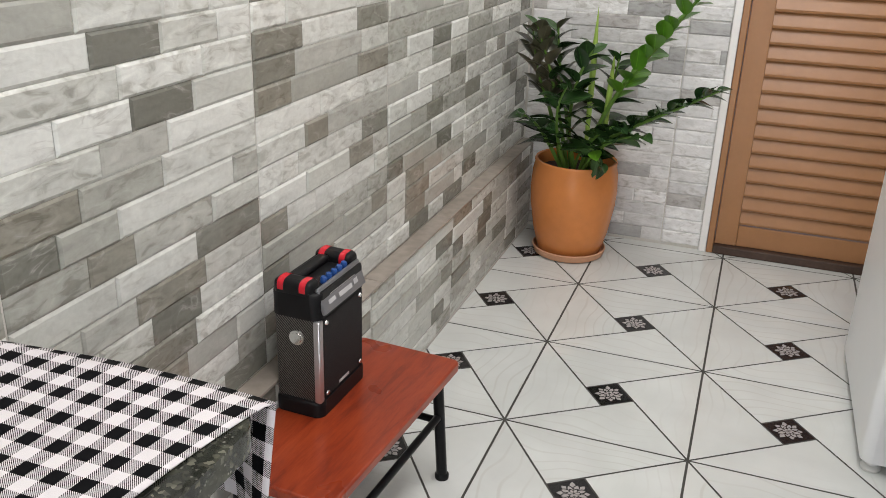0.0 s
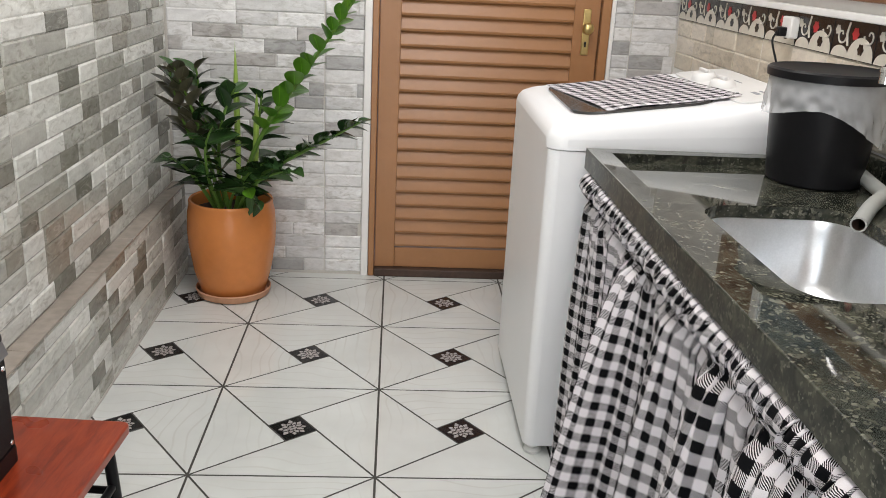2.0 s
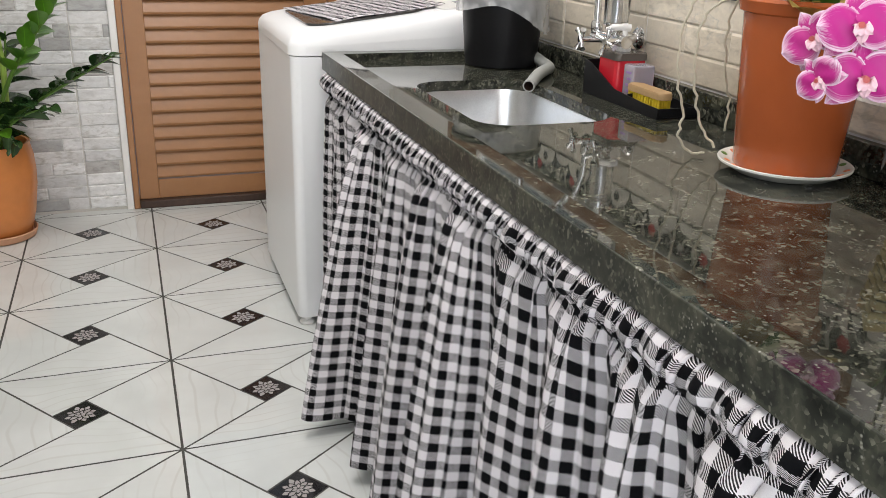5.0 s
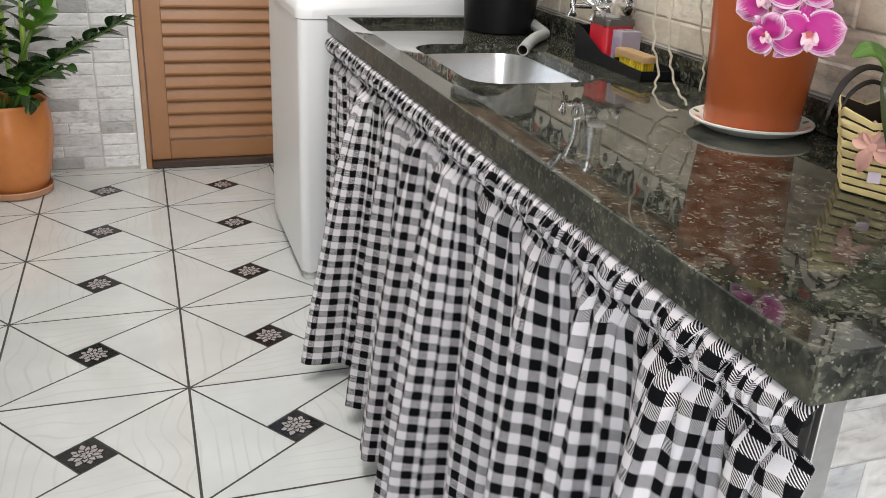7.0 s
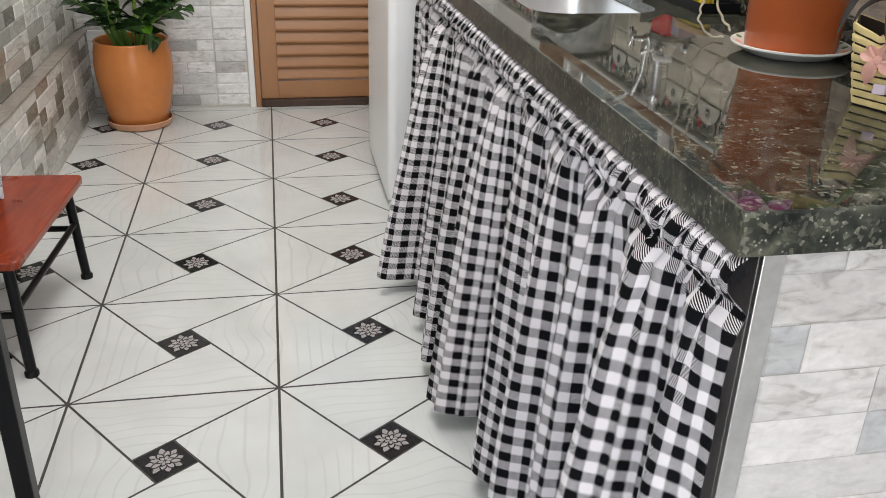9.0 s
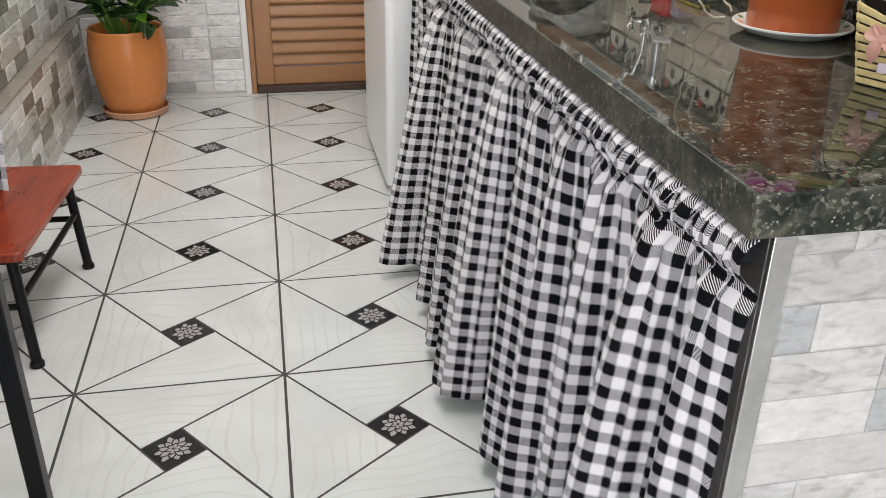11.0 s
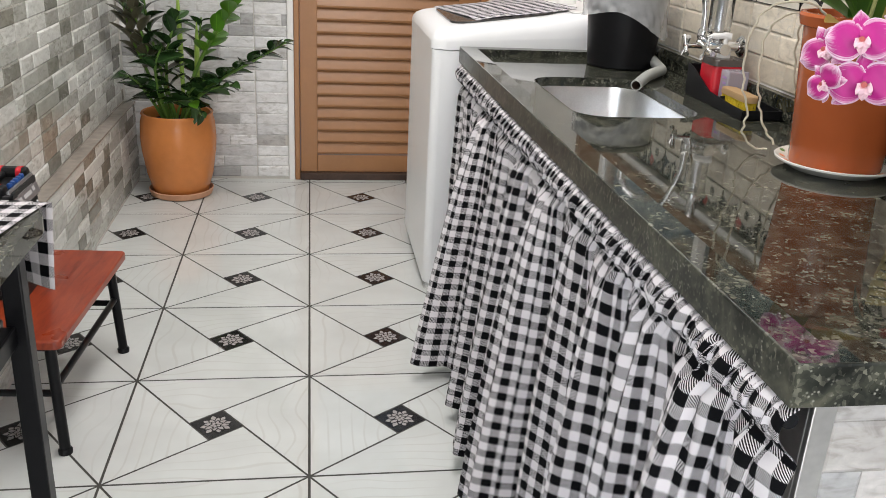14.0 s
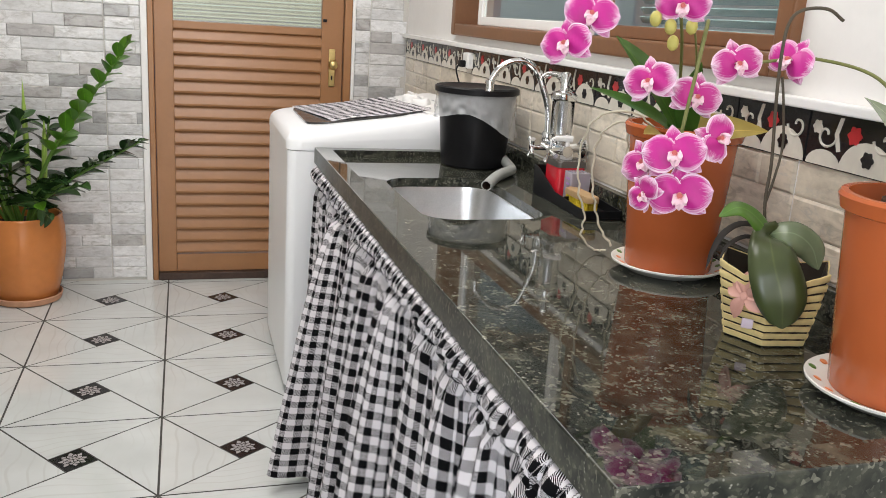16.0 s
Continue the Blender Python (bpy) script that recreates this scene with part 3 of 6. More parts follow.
# sink bowl
sink = thing("sink", (0.734, -0.1065, CF - 0.024), "rounded brushed steel sink bowl set under the worktop", "sink")
bm = bmesh.new()
rings = []
for ins, z, r in ((-0.012, 0.0, 0.075), (0.003, 0.0, 0.07), (0.006, -0.02, 0.07), (0.012, -0.12, 0.066), (0.03, -0.145, 0.055), (0.07, -0.152, 0.04), (0.11, -0.154, 0.03)):
    o = rounded_rect(-0.148 + ins, -0.2415 + ins, 0.148 - ins, 0.2415 - ins, r, 8)
    rings.append([bm.verts.new((x, y, z)) for x, y in o])
for a, b in zip(rings, rings[1:]):
    for i in range(len(a)):
        bm.faces.new((a[i], a[(i + 1) % len(a)], b[(i + 1) % len(a)], b[i]))
bm.faces.new(rings[-1])
part("bowl", bm, M_STEEL, sink, smooth=60)
part("drain", lathe([(0, 0.001), (0.02, 0.001), (0.024, 0.004), (0.034, 0.004), (0.037, 0.0)], 28, (0, 0.03, -0.154)), M_CHROME, sink)
# end wall under the counter
solid("wall_counter_end", B((0.516, -1.446, 0), (CX1, -1.36, CB)), M_GROUT, "short tiled wall carrying the end of the worktop", "wall", "structure")
solid("trim_counter_corner", box(B((0.508, -1.455, 0), (0.534, -1.447, CB - 0.002), 0.0015), (0.508, -1.4465, 0), (0.5155, -1.36, CB - 0.002), 0.0015), M_ALU, "worn aluminium corner profile on the tiled end wall", "trim", "structure")

# ---------- sink curtain ----------
curtain = thing("sink_curtain", (0, 0, 0), "gathered black and white gingham curtain hanging under the worktop", "curtain")
rng = random.Random(5)
NU, NV = 1040, 60
ZT, ZB = 0.791, 0.03
# the hem's course: pleats stand out towards the room, one wide flare near the washing machine
HEM = [(0.456, 0.475), (0.428, 0.43), (0.458, 0.37), (0.424, 0.30), (0.456, 0.23), (0.42, 0.15), (0.425, 0.07), (0.345, 0.02), (0.272, -0.025), (0.315, -0.045), (0.392, -0.045),
       (0.425, -0.12), (0.385, -0.19), (0.344, -0.24), (0.40, -0.28), (0.41, -0.36), (0.345, -0.42), (0.322, -0.465), (0.385, -0.485), (0.39, -0.56), (0.318, -0.615),
       (0.35, -0.675), (0.43, -0.695), (0.41, -0.79), (0.356, -0.855), (0.40, -0.90), (0.43, -0.96), (0.36, -1.015), (0.37, -1.06), (0.445, -1.09), (0.40, -1.14),
       (0.352, -1.185), (0.435, -1.22), (0.445, -1.275), (0.35, -1.305), (0.365, -1.35), (0.455, -1.37), (0.415, -1.415), (0.42, -1.445), (0.472, -1.484)]
hem_line = bend([(x, y, 0) for x, y in HEM], 24)
run = [0.0]
for a, b in zip(hem_line, hem_line[1:]):
    run.append(run[-1] + (b - a).length)
hem = [Vector((float(np.interp(run[-1] * i / NU, run, [p.x for p in hem_line])), float(np.interp(run[-1] * i / NU, run, [p.y for p in hem_line])), 0)) for i in range(NU + 1)]
broad = [sum(hem[min(NU, max(0, i + k))].x for k in range(-60, 61, 6)) / 21 for i in range(NU + 1)]
jig = [rng.uniform(-1, 1) for _ in range(400)]


def lerp(lst, f):
    i = int(f)
    u = f - i
    u = u * u * (3 - 2 * u)
    return lst[i] * (1 - u) + lst[i + 1] * u


def curtain_at(i, j):
    """Scrunched casing round the rod, then pleats that widen towards the hem."""
    s, v = i / NU, (j / NV) ** 1.2
    q = hem[i]
    z = ZT + (ZB - ZT) * v
    grow = min(1.0, max(0.0, (v - 0.06) / 0.94))
    gx, gy = grow ** 0.5, grow ** 0.6
    top_y = 0.49 - 1.974 * s
    y = top_y + (q.y - top_y) * gy
    x = 0.466 + (broad[i] - 0.466) * grow ** 0.85 + (q.x - broad[i]) * (1.25 - 0.25 * grow) * gx
    # small lesser folds and a slow sway
    x += 0.010 * gx * math.sin(2 * math.pi * (27 * s + 0.8 * lerp(jig, 21 * s + 40)) + 1.3 * v)
    x += 0.004 * grow * math.sin(9 * v + 40 * s) * (1 - grow)
    turn = math.pi * (116 * s + 1.3 * lerp(jig, 38 * s)) + 1.5 * v / 0.062
    ruff = (math.sin(turn) ** 2 + 0.01) ** 0.4 * (0.75 + 0.45 * lerp(jig, 95 * s))
    tuck = (math.sin(math.pi * (58 * s + 0.9 * lerp(jig, 30 * s + 100)) + 1.2 * v) ** 2 + 0.02) ** 0.5
    fade = math.exp(-max(0.0, v - 0.07) * 6.0)
    if v < 0.07:
        roll = math.sin(math.pi * v / 0.07) * (0.009 + 0.015 * ruff)
    else:
        roll = 0.018 * fade * (tuck - 0.55) * min(1.0, (v - 0.07) / 0.03)
    pinch = 0.009 * math.exp(-((v - 0.074) / 0.02) ** 2)
    x += pinch - roll
    y += 0.006 * fade * math.cos(turn)
    z -= 0.006 * abs(lerp(jig, 120 * s)) * fade * min(1.0, v / 0.03)
    if j == 0:
        x, z = 0.472, ZT
    z += 0.016 * v * (0.47 - q.x) / 0.15
    return (min(x, 0.478), y, z)


us, acc = [0.0], 0.0
for i in range(NU):
    d = (Vector(curtain_at(i + 1, 36)) - Vector(curtain_at(i, 36))).length
    acc += max(d, 0.0024)
    us.append(acc)
bm = cloth_grid(NU, NV, curtain_at, lambda i, j: (us[i], 0.80 * (j / NV) ** 1.2 + 0.036 * min(1.0, (j / NV) ** 1.2 / 0.075)))
ob = part("fabric", bm, M_GINGHAM_C, curtain, smooth=180)
ob.modifiers.new("thick", "SOLIDIFY").thickness = 0.0012
part("rod", tube([(0.474, 0.50, 0.768), (0.474, -1.47, 0.768)], 0.009, 12), M_BLACK_PAINT, curtain, "black curtain rod")

# ---------- washing machine ----------
WX0, WX1, WY0m, WY1m = 0.385, 1.02, 0.57, 1.2
wm = thing("washing_machine", (0, 0, 0), "white top-loading washing machine with a sloping top and smoked lid", "washing machine")
bm = extrude_outline(rounded_rect(WX0, WY0m, WX1, WY1m, 0.026, 6), 0.03, 0.8185)
part("cabinet", bm, M_ENAMEL, wm, smooth=30)


def wm_top(x):
    return 0.882 + (x - 0.42) * 0.13


bm = bmesh.new()
rings = []
for ins, g in ((0, 0), (0, 0.4), (0.004, 0.66), (0.014, 0.86), (0.03, 0.96), (0.05, 1.0), (0.075, 1.0)):
    r = max(0.03, 0.045 - ins * 0.2)
    o = rounded_rect(WX0 - 0.003 + ins, WY0m - 0.003 + ins * 0.8, WX1 - ins * 0.3, WY1m + 0.003 - ins * 0.8, r, 8)
    rings.append([bm.verts.new((x, y, 0.8215 + (wm_top(x) - 0.8215) * g)) for x, y in o])
for a, b in zip(rings, rings[1:]):
    for i in range(len(a)):
        bm.faces.new((a[i], a[(i + 1) % len(a)], b[(i + 1) % len(a)], b[i]))
bm.faces.new(rings[-1])
bm.faces.new(rings[0][::-1])
part("top_panel", bm, M_ENAMEL, wm, smooth=60)
tilt = math.degrees(math.atan(0.13))
M_SMOKE = mat("smoked_lid", (0.045, 0.043, 0.04), 0.15)
lid = extrude_outline(rounded_rect(-0.185, -0.235, 0.17, 0.235, 0.07, 8), 0.0, 0.006, 0.002)
part("lid", lid, M_SMOKE, wm, "smoked dark lid").matrix_basis = pose(0.64, 0.885, wm_top(0.64) + 0.001, 0, -tilt, 0)
panel = part("control_panel", extrude_outline(rounded_rect(-0.075, -0.27, 0.075, 0.27, 0.03), 0, 0.004, 0.002), M_WHITE, wm)
panel.matrix_basis = pose(0.915, 0.885, wm_top(0.915) + 0.001, 0, -tilt, 0)
for dy in (-0.045, 0.10):
    k = part("dial", lathe([(0.034, 0), (0.034, 0.006), (0.029, 0.02), (0.026, 0.022), (0, 0.022)], 28), M_WHITE, panel)
    k.location = (-0.04, dy, 0.004)
    part("dial_grip", B((-0.006, -0.028, 0.022), (0.006, 0.028, 0.031), 0.003), M_WHITE, panel).location = (-0.04, dy, 0.004)
for dx, dy, sx, sy in ((0.0, -0.17, 0.012, 0.04), (0.02, -0.17, 0.005, 0.05), (0.025, 0.02, 0.004, 0.06), (-0.035, -0.14, 0.006, 0.006), (0.0, 0.19, 0.004, 0.05)):
    part("printed_mark", B((dx - sx / 2, dy - sy / 2, 0.0041), (dx + sx / 2, dy + sy / 2, 0.0048)), mat("grey_print", (0.3, 0.31, 0.33), 0.5), panel)
for x in (WX0 + 0.03, WX1 - 0.06):
    for y in (WY0m + 0.03, WY1m - 0.05):
        part("foot", lathe([(0, 0), (0.022, 0), (0.024, 0.006), (0.02, 0.012), (0.014, 0.014), (0.014, 0.031), (0, 0.031)], 20, (x, y, 0)), M_WHITE, wm)
# gingham mat on the lid


def mat_at(i, j):
    u, v = i / 24, j / 30
    x = 0.458 + 0.335 * u + 0.075 * (1 - v)
    y = 0.655 + 0.46 * v + 0.03 * u * (1 - v) - 0.008 * math.sin(3 * u)
    z = wm_top(x) + 0.0095 + 0.003 * noise.noise((x * 9, y * 9, 0)) + 0.002 * max(0, math.sin(9 * v + 5 * u))
    if u > 0.97:
        z += 0.002
    return (x, y, z)


bm = cloth_grid(24, 30, mat_at, lambda i, j: (0.34 * i / 24, 0.47 * j / 30))
ob = solid("lid_cloth", bm, M_GINGHAM_S, "small gingham cloth laid on the washing machine lid", "cloth", smooth=180)
ob.modifiers.new("thick", "SOLIDIFY").thickness = 0.002

# ---------- table ----------
table = thing("table", (0, 0, 0), "table with a dark granite top and black steel legs", "table")
TX0, TX1, TY0, TY1, TZ = -0.815, -0.412, -1.95, -0.722, 0.744
part("tabletop", extrude_outline(rounded_rect(TX0, TY0, TX1, TY1, 0.06, 8), TZ - 0.03, TZ, 0.004), M_GRANITE, table, "rounded dark granite top")
for x in (-0.79, -0.452):
    for y in (TY1 - 0.10, TY0 + 0.08):
        part("leg", B((x - 0.016, y - 0.016, 0.0), (x + 0.016, y + 0.016, TZ - 0.03), 0.003), M_BLACK_PAINT, table)
part("apron_rail", B((-0.479, TY0 + 0.096, TZ - 0.075), (-0.451, TY1 - 0.116, TZ - 0.03), 0.003), M_BLACK_PAINT, table)
part("apron_rail", B((-0.774, TY1 - 0.114, TZ - 0.20), (-0.481, TY1 - 0.086, TZ - 0.165), 0.003), M_BLACK_PAINT, table)
part("side_rail", B((-0.477, TY0 + 0.096, TZ - 0.20), (-0.453, TY1 - 0.116, TZ - 0.165), 0.003), M_BLACK_PAINT, table)

# tablecloth: lies on the top, hangs over the end


def table_cloth(i, j):
    u, v = i / 40, j / 70                 # u across (wall to edge), v along, from the hanging end
    L = 1.45
    d = v * L - 0.15                     # distance from the edge; below zero hangs
    x = -0.80 + 0.357 * u + 0.03 * math.exp(-max(0, d) * 9) * u
    if d >= 0:
        y = TY1 + 0.008 - d
        z = TZ + 0.0035 + 0.0015 * noise.noise((x * 8, y * 8, 1))
        x += -0.012 * min(1, d * 4) * u ** 3
    else:
        h = -d
        y = TY1 + 0.010 + 0.010 * math.sin(u * 17 + 0.6) * min(1, h * 8) - 0.02 * min(1, h * 6) * u ** 8
        z = TZ - h - 0.003 + 0.012 * math.sin(u * 2.5)
        x += 0.012 * math.sin(u * 10) * h * 4
    return (x, y, z)


bm = cloth_grid(40, 70, table_cloth, lambda i, j: (0.40 * i / 40, 1.45 * j / 70))
ob = solid("tablecloth", bm, M_GINGHAM, "black and white gingham tablecloth hanging over the table end", "tablecloth", smooth=180)
ob.modifiers.new("thick", "SOLIDIFY").thickness = 0.0015

# ---------- bench ----------
bench = thing("bench", (-0.645, -0.07, 0), "low bench with a red-stained wooden seat and black steel frame", "bench", turn=-4)
bm = extrude_outline(rounded_rect(-0.125, -0.275, 0.125, 0.275, 0.015, 4), 0.282, 0.302, 0.005)
part("seat", bm, M_SEAT, bench, "red-stained wooden seat")
for sx in (-1, 1):
    for sy in (-1, 1):
        leg = part("leg", tube([(sx * 0.088, sy * 0.235, 0.281), (sx * 0.10, sy * 0.25, 0.012)], 0.0125, 14), M_BLACK_PAINT, bench)
        part("rubber_foot", lathe([(0, 0), (0.016, 0), (0.0165, 0.01), (0.0135, 0.014), (0, 0.014)], 16, (sx * 0.1003, sy * 0.2505, 0)), M_BLACK, leg)
    part("stretcher", tube([(sx * 0.093, -0.243, 0.17), (sx * 0.093, 0.243, 0.17)], 0.0085, 10), M_BLACK_PAINT, bench)
for sy in (-1, 1):
    part("stretcher", tube([(-0.095, sy * 0.243, 0.155), (0.095, sy * 0.243, 0.155)], 0.0085, 10), M_BLACK_PAINT, bench)
    part("seat_rail", B((-0.09, sy * 0.235 - 0.01, 0.262), (0.09, sy * 0.235 + 0.01, 0.2815), 0.002), M_BLACK_PAINT, bench)

# ---------- decorated border on the right wall ----------
M_BORDER = mat("black_border_glaze", (0.015, 0.014, 0.015), 0.2)
M_CREAM = mat("cream_border_glaze", (0.62, 0.58, 0.5), 0.3, grain=0.12, grain_scale=60)
M_ROSE = mat("red_border_glaze", (0.5, 0.03, 0.035), 0.3)
bm = B((0.0, 0.002, 0.0), (0.006, 0.198, 0.086), 0.001)
border_tile_mesh = mesh_of(bm, "border_tile", M_BORDER, 30)


def disc(bm, cy, cz, pts, x):
    f = bm.faces.new([bm.verts.new((x, cy + a, cz + b)) for a, b in pts])
    r = bmesh.ops.extrude_face_region(bm, geom=[f])
    bmesh.ops.translate(bm, verts=[v for v in r["geom"] if isinstance(v, bmesh.types.BMVert)], vec=(-0.001, 0, 0))


def rosette(bm, cy, cz, r, x):
    disc(bm, cy, cz, [(r * (0.88 + 0.13 * math.cos(6 * a)) * math.cos(a), r * (0.88 + 0.13 * math.cos(6 * a)) * math.sin(a)) for a in np.linspace(0, 2 * math.pi, 25)[:-1]], x)


bm = bmesh.new()
disc(bm, 0.06, 0.002, [(0.058 * math.cos(a), 0.05 * math.sin(a)) for a in np.linspace(0, math.pi, 14)], -0.0003)
disc(bm, 0.155, 0.002, [(0.04 * math.cos(a), 0.026 * math.sin(a)) for a in np.linspace(0, math.pi, 12)], -0.0003)
rosette(bm, 0.178, 0.062, 0.012, -0.0003)
disc(bm, 0.125, 0.06, [(-0.006, -0.03), (0.002, -0.032), (0.012, -0.005), (0.004, 0.022), (-0.004, 0.022), (0.003, -0.004)], -0.0003)
scallop_mesh = mesh_of(bm, "cream_scallop", M_CREAM, 30)
bm = bmesh.new()
rosette(bm, 0.093, 0.058, 0.016, -0.0003)
rose_mesh = mesh_of(bm, "red_rosette", M_ROSE, 30)
bm = bmesh.new()
rosette(bm, 0.058, 0.026, 0.014, -0.0016)
black_rose_mesh = mesh_of(bm, "black_rosette", M_BORDER, 30)
bm = bmesh.new()
for cy, cz, s in ((0.028, 0.058, 1), (0.155, 0.052, -1)):
    pts = [(-0.0012, cy + s * (0.003 + 0.0035 * a) * math.cos(a), cz + (0.003 + 0.0032 * a) * math.sin(a)) for a in np.linspace(0.2, 6.2, 22)]
    tube(pts, 0.0022, 5, bm)
swirl_mesh = mesh_of(bm, "white_swirl", M_CREAM, 60)
y = YD - 0.205
while y > -1.6:
    t_ = new("border_tile", border_tile_mesh)
    t_.parent = bpy.data.objects["wall_right"]
    t_.location = (XR - 0.002, y, 1.0555)
    for nm, me in (("cream_scallop", scallop_mesh), ("red_rosette", rose_mesh), ("black_rosette", black_rose_mesh), ("white_swirl", swirl_mesh)):
        o = new(nm, me)
        o.parent = t_
    y -= 0.2

# wall socket and cord
socket = thing("wall_socket", (XR - 0.004, 0.90, 1.075), "white plastic wall socket with a black plug", "socket")
part("plate", B((-0.022, -0.03, 0.0), (0.002, 0.03, 0.055), 0.005), M_WHITE, socket)
part("plug", B((-0.045, -0.012, 0.004), (-0.021, 0.012, 0.028), 0.004), M_BLACK, socket, "black plug")
part("cord", tube(bend([(-0.043, 0, 0.016), (-0.052, 0, -0.01), (-0.04, -0.015, -0.06), (-0.02, -0.03, -0.13), (-0.02, -0.1, -0.2)]), 0.003, 8), M_BLACK, socket, "black cord")

# ---------- bin ----------
bin_ = thing("waste_bin", (0.915, 0.355, CF + 0.0005), "black plastic countertop bin with a white bag folded over its rim", "bin")
part("bucket", lathe([(0, 0), (0.092, 0), (0.096, 0.004), (0.113, 0.205), (0.118, 0.21), (0.118, 0.215), (0.111, 0.214), (0.093, 0.01), (0, 0.008)], 48), M_BLACK, bin_)
part("lid", lathe([(0.121, 0.2165), (0.1255, 0.2175), (0.126, 0.232), (0.121, 0.236), (0.113, 0.233), (0.07, 0.228), (0, 0.227)], 48), M_BLACK, bin_, "shallow black lid")
M_BAG = mat("white_film", (0.8, 0.81, 0.82), 0.22, grain=0.25, grain_scale=28, bump=1.0)
M_BAG.node_tree.nodes["Principled BSDF"].inputs["Alpha"].default_value = 0.4


def bag_at(i, j):
    a = 2 * math.pi * i / 120
    v = j / 14
    low = 0.062 + 0.014 * math.sin(a * 2 + 2.0) + 0.06 * max(0, math.cos(a + 0.75)) ** 2
    z = 0.216 - low * v
    r = 0.1195 + 0.004 * v + 0.0025 * math.sin(17 * a + 7 * v) * v + 0.002 * math.sin(29 * a - 9 * v) * v + 0.008 * v * noise.noise((5 * math.cos(a), 5 * math.sin(a), 3 * v + 2 * math.sin(a)))
    if j == 0:
        r = 0.1195
    return (r * math.cos(a), r * math.sin(a), z)


bm = cloth_grid(120, 14, bag_at, lambda i, j: (i / 120, j / 14))
bmesh.ops.remove_doubles(bm, verts=bm.verts, dist=0.00001)
part("bag", bm, M_BAG, bin_, "thin translucent white bag", 180)

# ---------- drain hose ----------
hose = thing("drain_hose", (0, 0, 0), "bent grey plastic drain hose reaching over the sink", "hose")
pts = bend([(1.006, 0.42, CF + 0.03), (1.001, 0.345, CF + 0.028), (0.993, 0.26, CF + 0.02), (0.98, 0.19, CF + 0.017), (0.958, 0.158, CF + 0.017), (0.905, 0.095, CF + 0.016), (0.848, 0.025, CF + 0.002)])
part("pipe", tube(pts, 0.0145, 16, closed=False), M_GREY_PVC, hose)
part("pipe_inside", tube(pts[::-1][:30], 0.0115, 16, closed=False), M_BROWN_DK, hose, "dark brown inside of the hose end")
dvec = (pts[-1] - pts[-2]).normalized()
ring = lathe([(0.0115, -0.0005), (0.0145, -0.0005), (0.0145, 0.0005), (0.0115, 0.0005), (0.0115, -0.0005)], 20)
part("hose_end", ring, M_GREY_PVC, hose).matrix_basis = Matrix.Translation(pts[-1]) @ dvec.to_track_quat("Z", "Y").to_matrix().to_4x4()

# ---------- tap with water filter ----------
tap = thing("kitchen_tap", (XR - 0.004, -0.07, 0.945), "chrome wall tap with a swan-neck spout and a clear water filter", "tap")
part("body", tube([(-0.075, 0.055, 0), (-0.075, -0.085, 0)], 0.014, 16), M_CHROME, tap)
part("wall_pipe", tube([(-0.075, -0.015, 0), (0.0, -0.015, 0)], 0.012, 14), M_CHROME, tap)
part("wall_flange", lathe([(0.026, 0), (0.026, 0.004), (0.016, 0.012), (0.012, 0.012)], 24), M_CHROME, tap).matrix_basis = pose(0, -0.015, 0, 0, -90, 0)
part("spout_collar", lathe([(0.012, 0), (0.014, 0.004), (0.014, 0.02), (0.011, 0.026), (0, 0.026)], 20, (-0.078, 0.045, 0.008)), M_CHROME, tap)
sp = bend([(-0.078, 0.045, 0.03), (-0.082, 0.046, 0.09), (-0.10, 0.05, 0.145), (-0.118, 0.054, 0.185), (-0.148, 0.058, 0.207), (-0.185, 0.063, 0.206), (-0.218, 0.068, 0.185), (-0.236, 0.07, 0.155)], 8)
part("spout", tube(sp, 0.0085, 14), M_CHROME, tap)
part("aerator", lathe([(0.0, -0.024), (0.0105, -0.024), (0.0105, -0.006), (0.012, -0.005), (0.012, 0.002), (0.008, 0.004)], 18, (-0.238, 0.07, 0.153)), M_CHROME, tap)
for (cx, cy, cz, tx, ty) in ((-0.125, 0.03, -0.006, 40, -12), (-0.12, -0.075, 0.002, 20, 15)):
    h = part("handle", tube([(0, 0, -0.006), (0, 0, 0.05)], 0.007, 12), M_CHROME, tap, "chrome cross handle")
    h.matrix_basis = pose(cx, cy, cz, 0, 90, ty) @ pose(0, 0, 0, 0, 0, tx)
    for k in range(4):
        a = k * math.pi / 2
        part("handle_arm", tube([(0, 0, 0), (0.016 * math.cos(a), 0.016 * math.sin(a), 0), (0.03 * math.cos(a), 0.03 * math.sin(a), -0.002)], [0.0045, 0.0045, 0.007], 10), M_CHROME, h)
filt = part("filter_jar", lathe([(0.0, 0.028), (0.022, 0.028), (0.0275, 0.034), (0.0285, 0.118), (0.026, 0.122), (0.0245, 0.116), (0.0235, 0.038), (0, 0.034)], 32, (-0.074, -0.03, 0)), M_CLEAR, tap, "clear filter jar")
part("filter_core", lathe([(0, 0.036), (0.012, 0.036), (0.012, 0.116), (0, 0.116)], 24, (-0.074, -0.03, 0)), M_STEEL, tap, "steel filter core")
part("filter_base", lathe([(0, 0.0), (0.010, 0.0), (0.012, 0.014), (0.022, 0.022), (0.024, 0.0275), (0, 0.0275)], 24, (-0.074, -0.03, 0.0)), M_CHROME, tap)
part("filter_cap", lathe([(0.0, 0.1225), (0.0315, 0.1225), (0.033, 0.128), (0.033, 0.137), (0.029, 0.141), (0.013, 0.146), (0.0125, 0.186), (0.010, 0.19), (0, 0.19)], 32, (-0.074, -0.03, 0)), M_CHROME, tap)
